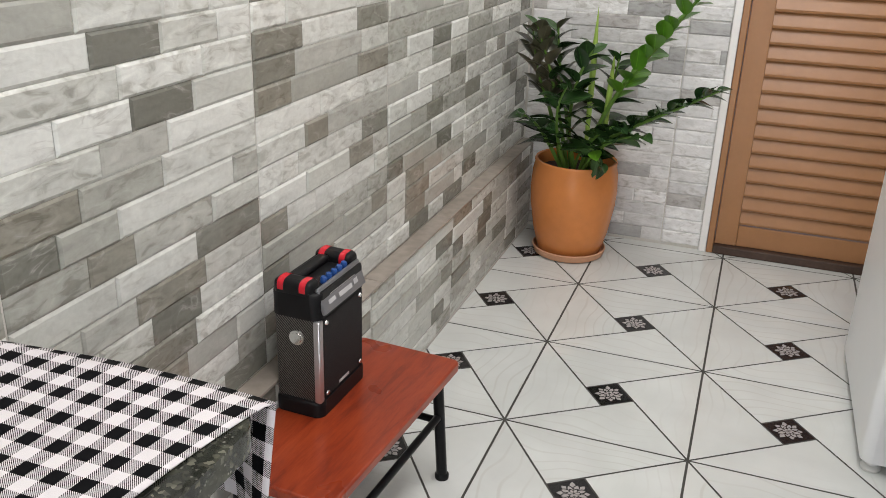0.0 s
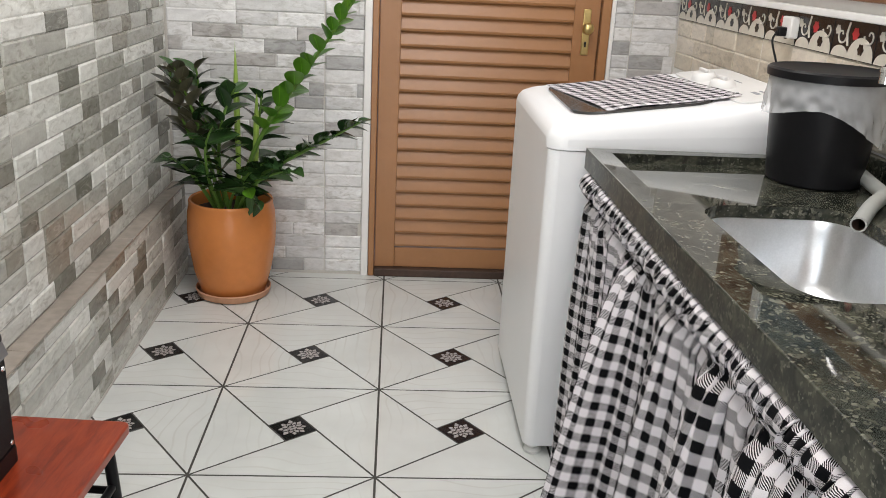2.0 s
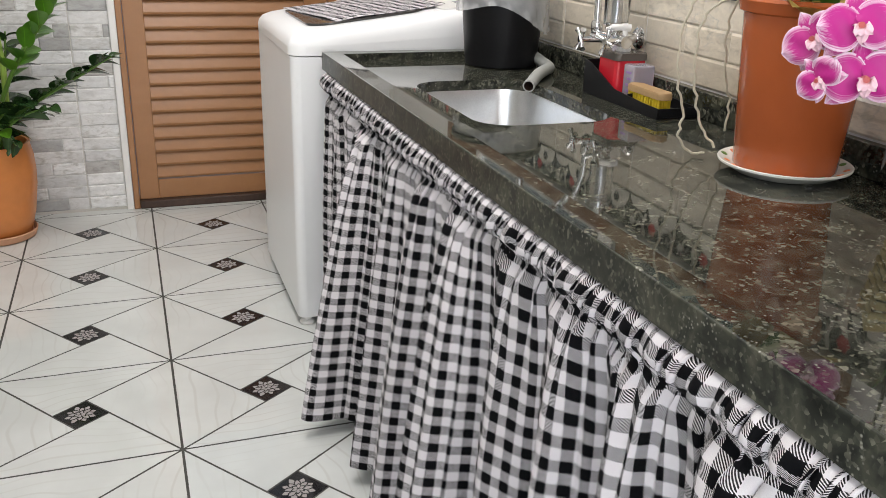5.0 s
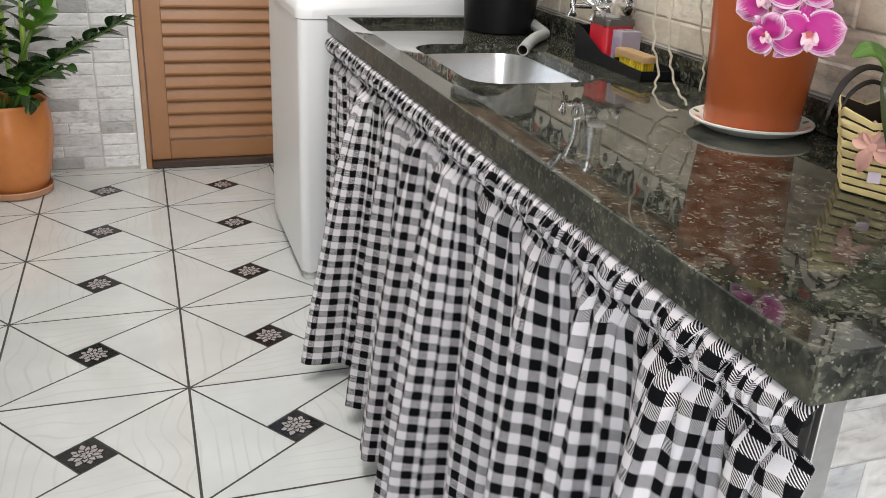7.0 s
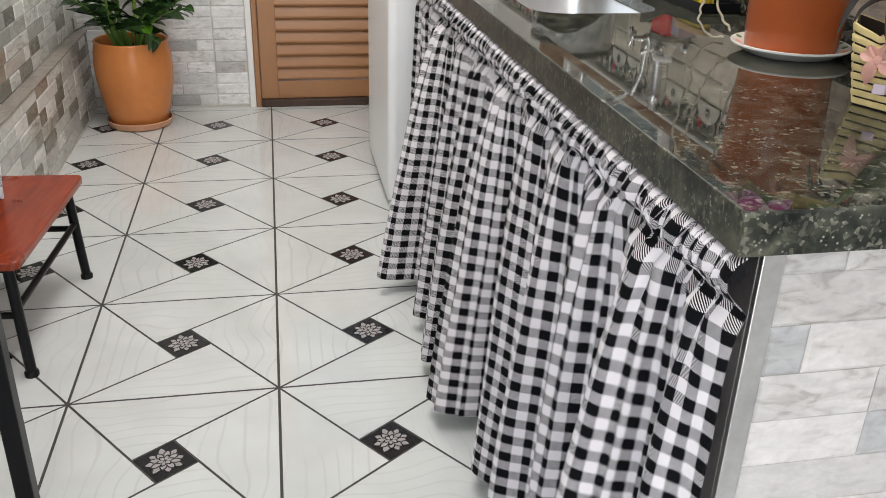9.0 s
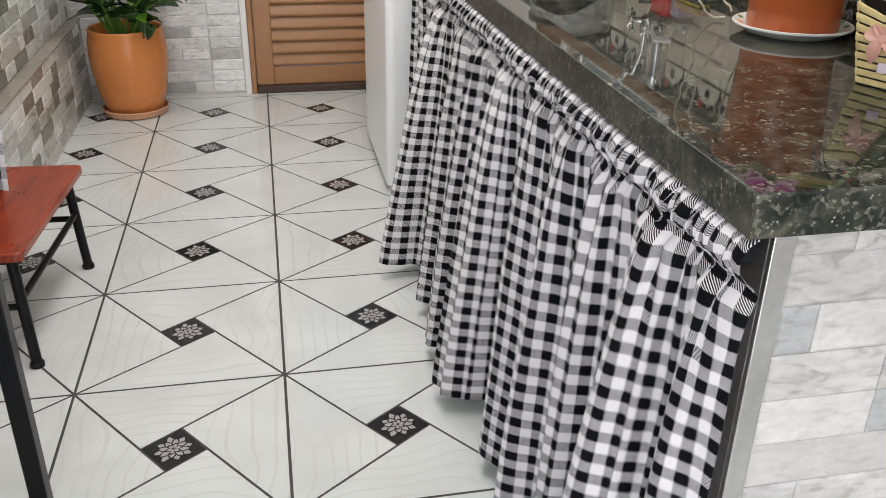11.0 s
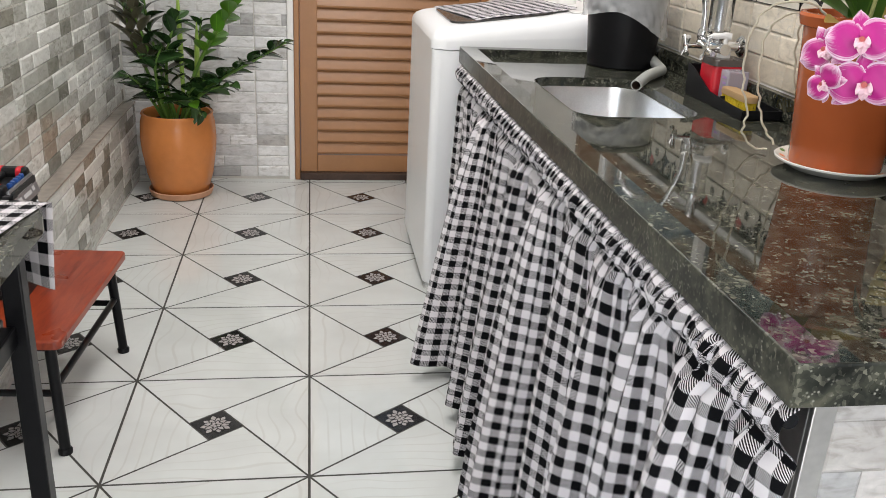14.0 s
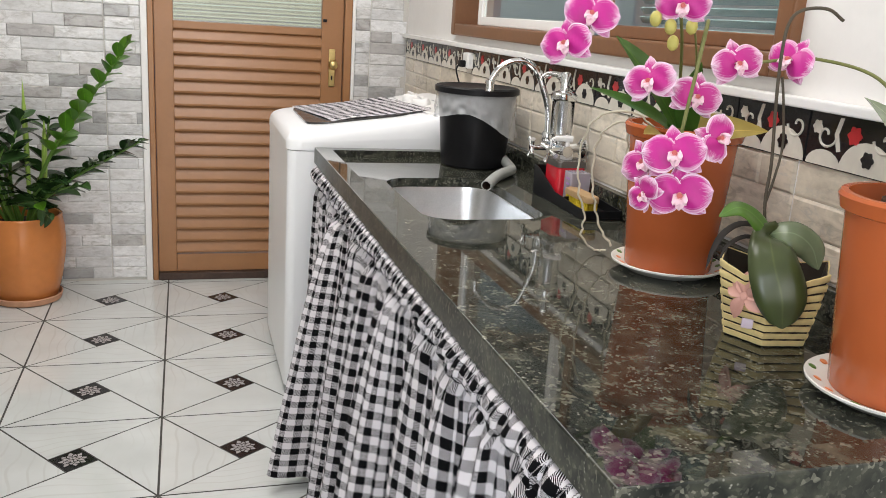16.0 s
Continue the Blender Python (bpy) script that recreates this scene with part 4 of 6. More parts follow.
part("filter_arm", tube(bend([(-0.074, -0.03, 0.178), (-0.078, 0.005, 0.181), (-0.09, 0.04, 0.181), (-0.105, 0.055, 0.168)]), 0.0075, 12), M_CHROME, tap)

# ---------- sink caddy ----------
caddy = thing("sink_caddy", (0.998, -0.208, CF + 0.0005), "black plastic sink caddy with sloping sides", "caddy")
bm = bmesh.new()


def caddy_side(x):
    pts = [(-0.155, 0.0), (0.155, 0.0), (0.158, 0.075), (0.13, 0.071), (0.02, 0.03), (-0.10, 0.023), (-0.158, 0.022)]
    a = [bm.verts.new((x, y, z)) for y, z in pts]
    b = [bm.verts.new((x + 0.003, y, z)) for y, z in pts]
    bm.faces.new(a), bm.faces.new(b[::-1])
    for i in range(len(pts)):
        bm.faces.new((a[i], b[i], b[(i + 1) % len(pts)], a[(i + 1) % len(pts)]))


caddy_side(-0.048), caddy_side(0.044)
part("side_panel", bm, M_BLACK, caddy, smooth=20)
part("tray_floor", B((-0.045, -0.155, 0.0), (0.044, 0.155, 0.004), 0.001), M_BLACK, caddy)
part("end_panel", B((-0.045, -0.158, 0.004), (0.044, -0.155, 0.022), 0.001), M_BLACK, caddy)
part("end_panel", B((-0.045, 0.154, 0.004), (0.044, 0.157, 0.075), 0.001), M_BLACK, caddy)
part("divider", B((-0.045, -0.035, 0.004), (0.044, -0.032, 0.03), 0.001), M_BLACK, caddy)
ZF = CF + 0.005
soap = thing("soap_dispenser", (1.0, -0.13, ZF), "red soap dispenser with a dark lid and white pump, half full", "soap dispenser")
part("bottle", extrude_outline(rounded_rect(-0.038, -0.042, 0.038, 0.042, 0.012), 0, 0.082, 0.003), M_RED, soap)
part("shoulder", extrude_outline(rounded_rect(-0.040, -0.044, 0.040, 0.044, 0.012), 0.0825, 0.098, 0.006), mat("smoky_plastic", (0.1, 0.085, 0.075), 0.25), soap, "dark shoulder")
part("pump_neck", lathe([(0.0, 0.098), (0.016, 0.098), (0.016, 0.118), (0.012, 0.122), (0.0055, 0.123), (0.0055, 0.142), (0, 0.142)], 20), M_WHITE, soap)
part("pump_head", tube(bend([(0.012, 0, 0.147), (-0.005, 0.004, 0.149), (-0.026, 0.012, 0.147), (-0.036, 0.016, 0.14)]), [0.009] * 9 + [0.0075] * 8 + [0.006] * 8, 12), M_WHITE, soap)
cup = thing("plastic_cup", (1.005, -0.195, ZF), "small clear plastic box with purple print", "container")
part("shell", B((-0.026, -0.022, 0.0), (0.026, 0.022, 0.078), 0.004), mat("milky_clear_plastic", (0.8, 0.77, 0.86), 0.2, trans=0.65), cup)
M_PURPLE = mat("purple_print", (0.25, 0.15, 0.4), 0.4)
for k in range(4):
    part("printed_bar", B((-0.0268, -0.012, 0.02 + 0.013 * k), (-0.0262, 0.004 + 0.004 * (k % 2), 0.025 + 0.013 * k)), M_PURPLE, cup)
brush = thing("scrubbing_brush", (0.978, -0.285, ZF), "wooden scrubbing brush with yellow bristles", "brush")
part("wooden_back", extrude_outline(rounded_rect(-0.017, -0.068, 0.017, 0.068, 0.014), 0.031, 0.045, 0.004), mat("raw_brush_wood", (0.42, 0.27, 0.13), 0.6, grain=0.15, grain_scale=60), brush)
bm = bmesh.new()
rg = random.Random(2)
for iy in range(13):
    for ix in range(5):
        x, y = -0.013 + 0.0065 * ix, -0.058 + 0.0097 * iy
        for k in range(3):
            dx, dy = rg.uniform(-0.004, 0.004), rg.uniform(-0.004, 0.004)
            tube([(x + dx * 0.3, y + dy * 0.3, 0.0312), (x + dx * 1.6, y + dy * 1.6, 0.0005)], 0.0014, 4, bm)
part("bristles", bm, M_YELLOW, brush, "yellow bristles")

# ---------- speaker ----------
spk = thing("portable_speaker", (-0.721, -0.034, 0.3025), "black portable speaker with carbon sides, blue knobs and red corner stripes", "speaker", turn=-2)


def carbon():
    m = mat("carbon_weave", (0.02, 0.02, 0.021), 0.3)
    nt = m.node_tree
    tc = nt.nodes.new("ShaderNodeTexCoord")
    sep = nt.nodes.new("ShaderNodeSeparateXYZ")
    nt.links.new(tc.outputs["Object"], sep.inputs[0])
    s = math_node(nt, "ADD", math_node(nt, "ADD", sep.outputs[0], sep.outputs[1]), sep.outputs[2])
    f = math_node(nt, "FRACT", math_node(nt, "MULTIPLY", s, 160))
    c = mix(nt, math_node(nt, "GREATER_THAN", f, 0.62), (0.008, 0.008, 0.009), (0.13, 0.125, 0.11))
    nt.links.new(c, nt.nodes["Principled BSDF"].inputs["Base Color"])
    return m


part("cabinet", B((-0.048, -0.090, 0.02), (0.046, 0.090, 0.235), 0.008, 3), carbon(), spk, "carbon-look cabinet")
part("bottom_cap", extrude_outline(rounded_rect(-0.052, -0.095, 0.052, 0.095, 0.018), 0, 0.034, 0.008), M_BLACK, spk)
part("top_cap", extrude_outline(rounded_rect(-0.052, -0.095, 0.050, 0.095, 0.018), 0.208, 0.262, 0.010), M_BLACK, spk)
part("grille", B((0.044, -0.078, 0.036), (0.0505, 0.082, 0.208), 0.003), mat("speaker_cloth", (0.008, 0.008, 0.009), 0.7, grain=0.5, grain_scale=400, bump=0.4), spk, "black speaker cloth")
part("corner_strip", B((0.038, -0.0955, 0.034), (0.052, -0.080, 0.208), 0.003), mat("satin_aluminium", (0.6, 0.6, 0.62), 0.35, 0.9), spk, "satin aluminium strip")
pan = part("control_panel", B((-0.004, -0.082, -0.026), (0.004, 0.082, 0.026), 0.002), mat("grey_panel", (0.28, 0.285, 0.3), 0.3, 0.6), spk, "grey control panel")
pan.matrix_basis = pose(0.047, 0, 0.243, 0, -18, 0)
M_BLUE = mat("blue_knob", (0.02, 0.08, 0.3), 0.3)
for k in range(5):
    part("knob", lathe([(0.0065, 0), (0.0065, 0.009), (0.005, 0.012), (0, 0.012)], 18), M_BLUE, spk).matrix_basis = pose(0.028, -0.035 + 0.02 * k, 0.262, 0, 8, 0)
for k, (y0, y1, z0, z1) in enumerate(((-0.06, -0.035, -0.012, -0.004), (-0.02, 0.03, -0.014, -0.005), (0.04, 0.055, -0.012, -0.002), (-0.05, 0.05, 0.004, 0.008))):
    part("printed_bar", B((0.004, y0, z0), (0.0048, y1, z1)), mat("pale_print", (0.55, 0.55, 0.56), 0.4), pan)
for sy in (-1, 1):
    hump = part("handle_end", B((-0.046, sy * 0.076 - 0.02, 0.248), (0.036, sy * 0.076 + 0.02, 0.282), 0.012, 4), M_BLACK, spk)
    for x in (-0.028, 0.018):
        part("stripe", B((x - 0.006, sy * 0.076 - 0.0205, 0.2515), (x + 0.006, sy * 0.076 + 0.0205, 0.2828), 0.0125, 4), M_RED, hump, "red stripe")
part("handle_bar", B((-0.036, -0.06, 0.262), (-0.010, 0.06, 0.276), 0.006, 3), M_BLACK, spk)
badge = part("badge", lathe([(0, 0.004), (0.011, 0.004), (0.0115, 0.0025), (0.015, 0.0025), (0.016, 0.0)], 24), M_CHROME, spk, "round silver badge")
badge.matrix_basis = pose(0.0, -0.0902, 0.165, 90)
for y, z in ((-0.066, 0.196), (0.07, 0.196), (-0.066, 0.045), (0.07, 0.045)):
    part("screw", lathe([(0, 0.003), (0.004, 0.0025), (0.0055, 0)], 14), M_CHROME, spk).matrix_basis = pose(0.0503, y, z, 0, 90, 0)
part("logo_bar", B((0.0505, -0.02, 0.042), (0.0512, 0.02, 0.048)), mat("pale_logo", (0.5, 0.5, 0.5), 0.4), spk)

# ---------- leaves ----------


def leaf_mat(name, base, tip, rough=0.3, vein=None):
    m = bpy.data.materials.new(name)
    m.use_nodes = True
    nt = m.node_tree
    b = nt.nodes["Principled BSDF"]
    rnd = nt.nodes.new("ShaderNodeObjectInfo").outputs["Random"]
    tc = nt.nodes.new("ShaderNodeTexCoord")
    n = noise_tex(nt, moved(nt, tc.outputs["Object"], rnd), 30, 4)
    c = mix(nt, rnd, base, tip)
    uv = nt.nodes.new("ShaderNodeUVMap")
    sep = nt.nodes.new("ShaderNodeSeparateXYZ")
    nt.links.new(uv.outputs[0], sep.inputs[0])
    mid = ramp(nt, sep.outputs[1], [(0.0, (1, 1, 1)), (0.07, (0, 0, 0))])
    c = mix(nt, math_node(nt, "MULTIPLY", mid, 0.45), c, vein or tuple(min(1, 2 * x) for x in tip))
    hsv = nt.nodes.new("ShaderNodeHueSaturation")
    nt.links.new(c, hsv.inputs["Color"])
    nt.links.new(math_node(nt, "MULTIPLY_ADD", n, 0.7, 0.65), hsv.inputs["Value"])
    nt.links.new(hsv.outputs[0], b.inputs["Base Color"])
    b.inputs["Roughness"].default_value = rough
    b.inputs["Subsurface Weight"].default_value = 0.0
    return m


M_LEAF_DK = leaf_mat("dark_glossy_leaf", (0.018, 0.046, 0.015), (0.045, 0.1, 0.028), 0.22)
M_LEAF_BR = leaf_mat("fresh_green_leaf", (0.06, 0.19, 0.015), (0.12, 0.3, 0.02))
M_LEAF_GREY = leaf_mat("greyed_leaf", (0.06, 0.06, 0.034), (0.12, 0.11, 0.07))
M_STEM = mat("green_stem", (0.1, 0.2, 0.03), 0.45, grain=0.1)
M_STEM_PALE = mat("pale_sprout", (0.3, 0.45, 0.08), 0.5, grain=0.15, grain_scale=60)


def leaf_mesh(length, width, droop, fold, m, name="leaf", nseg=9, blunt=0.75):
    """A blade along +x, curved down, folded along its midrib."""
    bm = bmesh.new()
    uvl = bm.loops.layers.uv.new("UVMap")
    rows = []
    for i in range(nseg + 1):
        t = i / nseg
        w = width * 0.5 * (math.sin(math.pi * min(1, t * 0.97 + 0.03) ** blunt) ** 0.8) if 0 < i < nseg else 0.0006
        x, z = length * t, -droop * t * t * length
        rows.append([(bm.verts.new((x, s * w, z + fold * abs(s) * w)), abs(s)) for s in (-1, -0.5, 0, 0.5, 1)])
    for i in range(nseg):
        for k in range(4):
            quad = (rows[i][k], rows[i + 1][k], rows[i + 1][k + 1], rows[i][k + 1])
            f = bm.faces.new([q[0] for q in quad])
            for lp, q in zip(f.loops, quad):
                lp[uvl].uv = (lp.vert.co.x / length, q[1])
    return mesh_of(bm, name, m, 180)


def frond(parent, pts, r, stem_m, leaves, rg, start=0.25, step=0.03, size=(0.7, 1.0), spread=55, lift=0.0):
    """A stem with pairs of leaves."""
    p = bend(pts, 10)
    n = len(p)
    stem = part("stem", tube(p, [r * (1 - 0.65 * i / (n - 1)) for i in range(n)], 8), stem_m, parent)
    lens = [0.0]
    for a, b in zip(p, p[1:]):
        lens.append(lens[-1] + (b - a).length)
    total, d, k = lens[-1], start * lens[-1], 0
    while d < total - 0.004:
        i = max(j for j in range(n - 1) if lens[j] <= d)
        f = (d - lens[i]) / (lens[i + 1] - lens[i])
        at = p[i].lerp(p[i + 1], f)
        tan = (p[i + 1] - p[i]).normalized()
        side = tan.cross(Vector((0, 0.35, 1))).normalized()
        if side.length < 0.1:
            side = Vector((1, 0, 0))
        s = 1 if k % 2 else -1
        near_tip = 1 - 0.45 * max(0, d / total - 0.75) / 0.25
        sc = rg.uniform(*size) * near_tip
        a = radians(spread + rg.uniform(-12, 12))
        way = (tan * math.cos(a) + side * s * math.sin(a) + Vector((0, 0, lift + rg.uniform(-0.15, 0.15)))).normalized()
        q = way.to_track_quat("X", "Z").to_matrix().to_4x4() @ pose(0, 0, 0, rg.uniform(-35, 35))
        ob = part("leaf", rg.choice(leaves), None, stem)
        ob.matrix_basis = Matrix.Translation(at) @ q @ Matrix.Diagonal((sc, sc, sc, 1))
        d += step * rg.uniform(0.8, 1.2) * (0.75 if d / total > 0.8 else 1)
        k += 1
    return stem


dk = [leaf_mesh(0.122, 0.074, dr, 0.3, M_LEAF_DK, blunt=0.95) for dr in (0.15, 0.35, 0.6)]
gy = [leaf_mesh(0.11, 0.068, dr, 0.35, M_LEAF_GREY, blunt=0.95) for dr in (0.15, 0.4)]
brt = [leaf_mesh(0.108, 0.066, dr, 0.3, M_LEAF_BR, blunt=0.95) for dr in (0.1, 0.3)]
PX, PY = -0.56, 1.665
saucer = solid("pot_saucer", lathe([(0, 0.002), (0.118, 0), (0.13, 0.006), (0.138, 0.03), (0.134, 0.033), (0.126, 0.012), (0, 0.009)], 56), M_TERRA_PALE, "pale terracotta saucer under the plant pot", "saucer", at=(PX, PY, 0))
big_pot = thing("plant_pot", (PX, PY, 0.0095), "large rounded orange terracotta pot on a saucer", "plant pot")
part("vessel", lathe([(0, 0), (0.108, 0), (0.116, 0.006), (0.14, 0.09), (0.156, 0.19), (0.1595, 0.25), (0.156, 0.31), (0.149, 0.345), (0.151, 0.353), (0.148, 0.359), (0.139, 0.357), (0.137, 0.34), (0.14, 0.30), (0.0, 0.295)], 64), M_TERRA, big_pot, smooth=60)
bm = lathe([(0, 0.318), (0.05, 0.320), (0.10, 0.316), (0.141, 0.312)], 40)
for v in bm.verts:
    v.co.z += 0.006 * noise.noise(v.co * 40)
part("soil", bm, M_SOIL, big_pot, "dark potting soil", 180)
zz = thing("zamioculcas_plant", (PX, PY, 0.325), "tall leafy plant with glossy dark and fresh green fronds", "plant")
rg = random.Random(21)
R_ = lambda *q: [(x, y, z) for x, y, z in q]
frond(zz, R_((0.02, -0.02, 0), (0.06, -0.04, 0.14), (0.14, -0.05, 0.32), (0.28, -0.05, 0.52), (0.44, -0.06, 0.76)), 0.011, M_STEM, brt, rg, 0.34, 0.026, (0.75, 1.05), 50, 0.15)
frond(zz, R_((-0.03, -0.01, 0), (-0.06, -0.05, 0.18), (-0.10, -0.09, 0.36), (-0.15, -0.13, 0.53)), 0.009, M_STEM, gy + dk[:1], rg, 0.42, 0.026, (0.8, 1.1), 42, 0.25)
frond(zz, R_((-0.05, 0.0, 0), (-0.10, -0.03, 0.2), (-0.15, -0.07, 0.36), (-0.17, -0.10, 0.50)), 0.009, M_STEM, gy, rg, 0.45, 0.026, (0.8, 1.1), 42, 0.25)
frond(zz, R_((0.0, -0.03, 0), (-0.02, -0.09, 0.18), (0.0, -0.12, 0.34), (0.05, -0.13, 0.47)), 0.009, M_STEM, dk, rg, 0.32, 0.026, (0.7, 1.0), 44, 0.25)
frond(zz, R_((0.04, -0.02, 0), (0.10, -0.08, 0.13), (0.22, -0.13, 0.22), (0.35, -0.17, 0.30), (0.47, -0.20, 0.375)), 0.009, M_STEM, dk, rg, 0.2, 0.018, (0.7, 1.0), 44, 0.3)
frond(zz, R_((-0.04, -0.04, 0), (-0.09, -0.10, 0.12), (-0.13, -0.16, 0.2), (-0.17, -0.2, 0.235)), 0.008, M_STEM, dk, rg, 0.35, 0.026, (0.8, 1.15), 60)
frond(zz, R_((0.03, 0.03, 0), (0.07, 0.04, 0.18), (0.10, 0.03, 0.32), (0.12, 0.0, 0.44)), 0.009, M_STEM, dk, rg, 0.3, 0.026, (0.7, 1.0), 48, 0.2)
frond(zz, R_((0.0, -0.05, 0), (0.03, -0.11, 0.09), (0.08, -0.14, 0.12), (0.12, -0.15, 0.06)), 0.006, M_STEM, brt[:1] + dk, rg, 0.4, 0.026, (0.55, 0.75), 60)
frond(zz, R_((0.02, -0.04, 0), (0.06, -0.10, 0.13), (0.13, -0.13, 0.2), (0.2, -0.14, 0.22)), 0.007, M_STEM, dk, rg, 0.3, 0.024, (0.6, 0.9), 60)
frond(zz, R_((-0.02, -0.06, 0), (-0.05, -0.12, 0.14), (-0.05, -0.16, 0.26), (-0.02, -0.18, 0.34)), 0.008, M_STEM, dk, rg, 0.3, 0.024, (0.8, 1.1), 60)
frond(zz, R_((-0.02, 0.02, 0), (-0.06, 0.02, 0.22), (-0.09, 0.0, 0.38), (-0.10, -0.03, 0.52)), 0.009, M_STEM, dk + gy, rg, 0.35, 0.025, (0.8, 1.1), 45, 0.25)
frond(zz, R_((0.03, -0.06, 0), (0.08, -0.12, 0.1), (0.16, -0.16, 0.17), (0.26, -0.18, 0.2)), 0.007, M_STEM, dk, rg, 0.25, 0.024, (0.6, 0.9), 60)
for x, y, dx, h in ((0.03, 0.0, 0.0, 0.60), (0.085, 0.01, 0.015, 0.45)):
    pts = bend([(x, y, 0), (x + dx * 0.3, y, h * 0.4), (x + dx * 0.7, y - 0.004, h * 0.7), (x + dx, y - 0.005, h)], 8)
    n = len(pts)
    part("sprout", tube(pts, [0.007 + 0.004 * math.sin(math.pi * i / n) ** 2 - 0.0085 * max(0, i / n - 0.7) / 0.3 for i in range(n)], 8), M_STEM_PALE, zz, "pale unopened sprout")

# ---------- orchid pots ----------


def plate_thing(x, y, r):
    ob = thing("pot_plate", (x, y, CF + 0.0005), "white china plate with a small orange floral rim under a pot", "plate", "plates under pots")
    part("dish", lathe([(0, 0.004), (r * 0.6, 0.004), (r * 0.68, 0.0), (r * 0.75, 0.002), (r, 0.016), (r * 1.005, 0.019), (r * 0.99, 0.02), (r * 0.73, 0.009), (r * 0.6, 0.008), (0, 0.008)], 56), M_CERAMIC, ob)
    rg2 = random.Random(8)
    for k in range(16):
        a = 2 * math.pi * k / 16 + rg2.uniform(-0.1, 0.1)
        c, s = math.cos(a), math.sin(a)
        rr = r * rg2.uniform(0.84, 0.93)
        bm2 = lathe([(0, 0.0013), (0.005, 0.001), (0.006, 0)], 7)
        o = part("painted_flower", bm2, M_ROSE_O if k % 3 else M_STEM, ob)
        o.matrix_basis = Matrix.Translation((rr * c, rr * s, 0.0095 + (rr / r - 0.73) * 0.041)) @ pose(0, 0, 0, 0, 0, math.degrees(a)) @ pose(0, 0, 0, 0, -22, 0)
    return ob


M_ROSE_O = mat("orange_paint", (0.65, 0.2, 0.06), 0.3)


def orchid_pot(x, y, rb, rt, h, label):
    ob = thing("orchid_pot", (x, y, CF + 0.009), label, "flower pot", "orchid pots")
    part("vessel", lathe([(0, 0), (rb, 0), (rb + 0.003, 0.004), (rt - 0.003, h - 0.024), (rt + 0.004, h - 0.021), (rt + 0.008, h - 0.005), (rt + 0.005, h), (rt - 0.004, h), (rt - 0.007, h - 0.03), (rt - 0.012, h - 0.04), (0, h - 0.042)], 56), M_POT, ob)
    bm2 = bmesh.new()
    rg2 = random.Random(int(x * 1000 - y * 100))
    for k in range(70):
        a, rr = rg2.uniform(0, 6.28), (rt - 0.02) * math.sqrt(rg2.random())
        m4 = Matrix.Translation((rr * math.cos(a), rr * math.sin(a), h - 0.036 + rg2.uniform(0, 0.012))) @ Euler((rg2.uniform(0, 3), rg2.uniform(0, 3), rg2.uniform(0, 3))).to_matrix().to_4x4() @ Matrix.Diagonal((0.016, 0.01, 0.007, 1))
        bmesh.ops.create_icosphere(bm2, subdivisions=1, radius=1, matrix=m4)
    part("bark", bm2, mat("bark_chips", (0.09, 0.05, 0.03), 0.9, grain=0.4), ob, "loose bark chips")
    return ob


P1, P2 = (0.938, -0.752), (0.934, -1.318)
plate_thing(*P1, 0.103)
plate_thing(*P2, 0.108)
orchid_pot(*P1, 0.076, 0.098, 0.262, "reddish-brown plastic pot holding a flowering orchid")
orchid_pot(*P2, 0.076, 0.098, 0.25, "reddish-brown plastic pot with bark at the worktop end")


def petal_mat(name, deep, pale, lo, hi):
    """Veins that run from the throat and fray into a pale rim."""
    m = bpy.data.materials.new(name)
    m.use_nodes = True
    nt = m.node_tree
    b = nt.nodes["Principled BSDF"]
    uv = nt.nodes.new("ShaderNodeUVMap")
    sep = nt.nodes.new("ShaderNodeSeparateXYZ")
    nt.links.new(uv.outputs[0], sep.inputs[0])
    rnd = nt.nodes.new("ShaderNodeObjectInfo").outputs["Random"]
    mp = nt.nodes.new("ShaderNodeMapping")
    mp.inputs["Scale"].default_value = (17.0, 1.5, 1)
    nt.links.new(moved(nt, uv.outputs[0], rnd), mp.inputs[0])
    n = noise_tex(nt, mp.outputs[0], 2.6, 5, 0.5)
    v = math_node(nt, "ADD", math_node(nt, "MULTIPLY", n, 0.52), math_node(nt, "MULTIPLY", sep.outputs[1], 0.54))
    fac = ramp(nt, v, [(lo, (0, 0, 0)), (hi, (1, 1, 1))])
    c = mix(nt, fac, deep, pale)
    nt.links.new(c, b.inputs["Base Color"])
    b.inputs["Roughness"].default_value = 0.5
    b.inputs["Sheen Weight"].default_value = 0.2
    return m


M_PETAL_V = petal_mat("magenta_petal", (0.5, 0.006, 0.24), (0.86, 0.72, 0.83), 0.62, 0.84)
M_PETAL_L = petal_mat("striped_petal", (0.5, 0.01, 0.23), (0.88, 0.74, 0.84), 0.56, 0.82)
M_LIP = petal_mat("pale_lip", (0.5, 0.1, 0.09), (0.86, 0.58, 0.66), 0.36, 0.6)


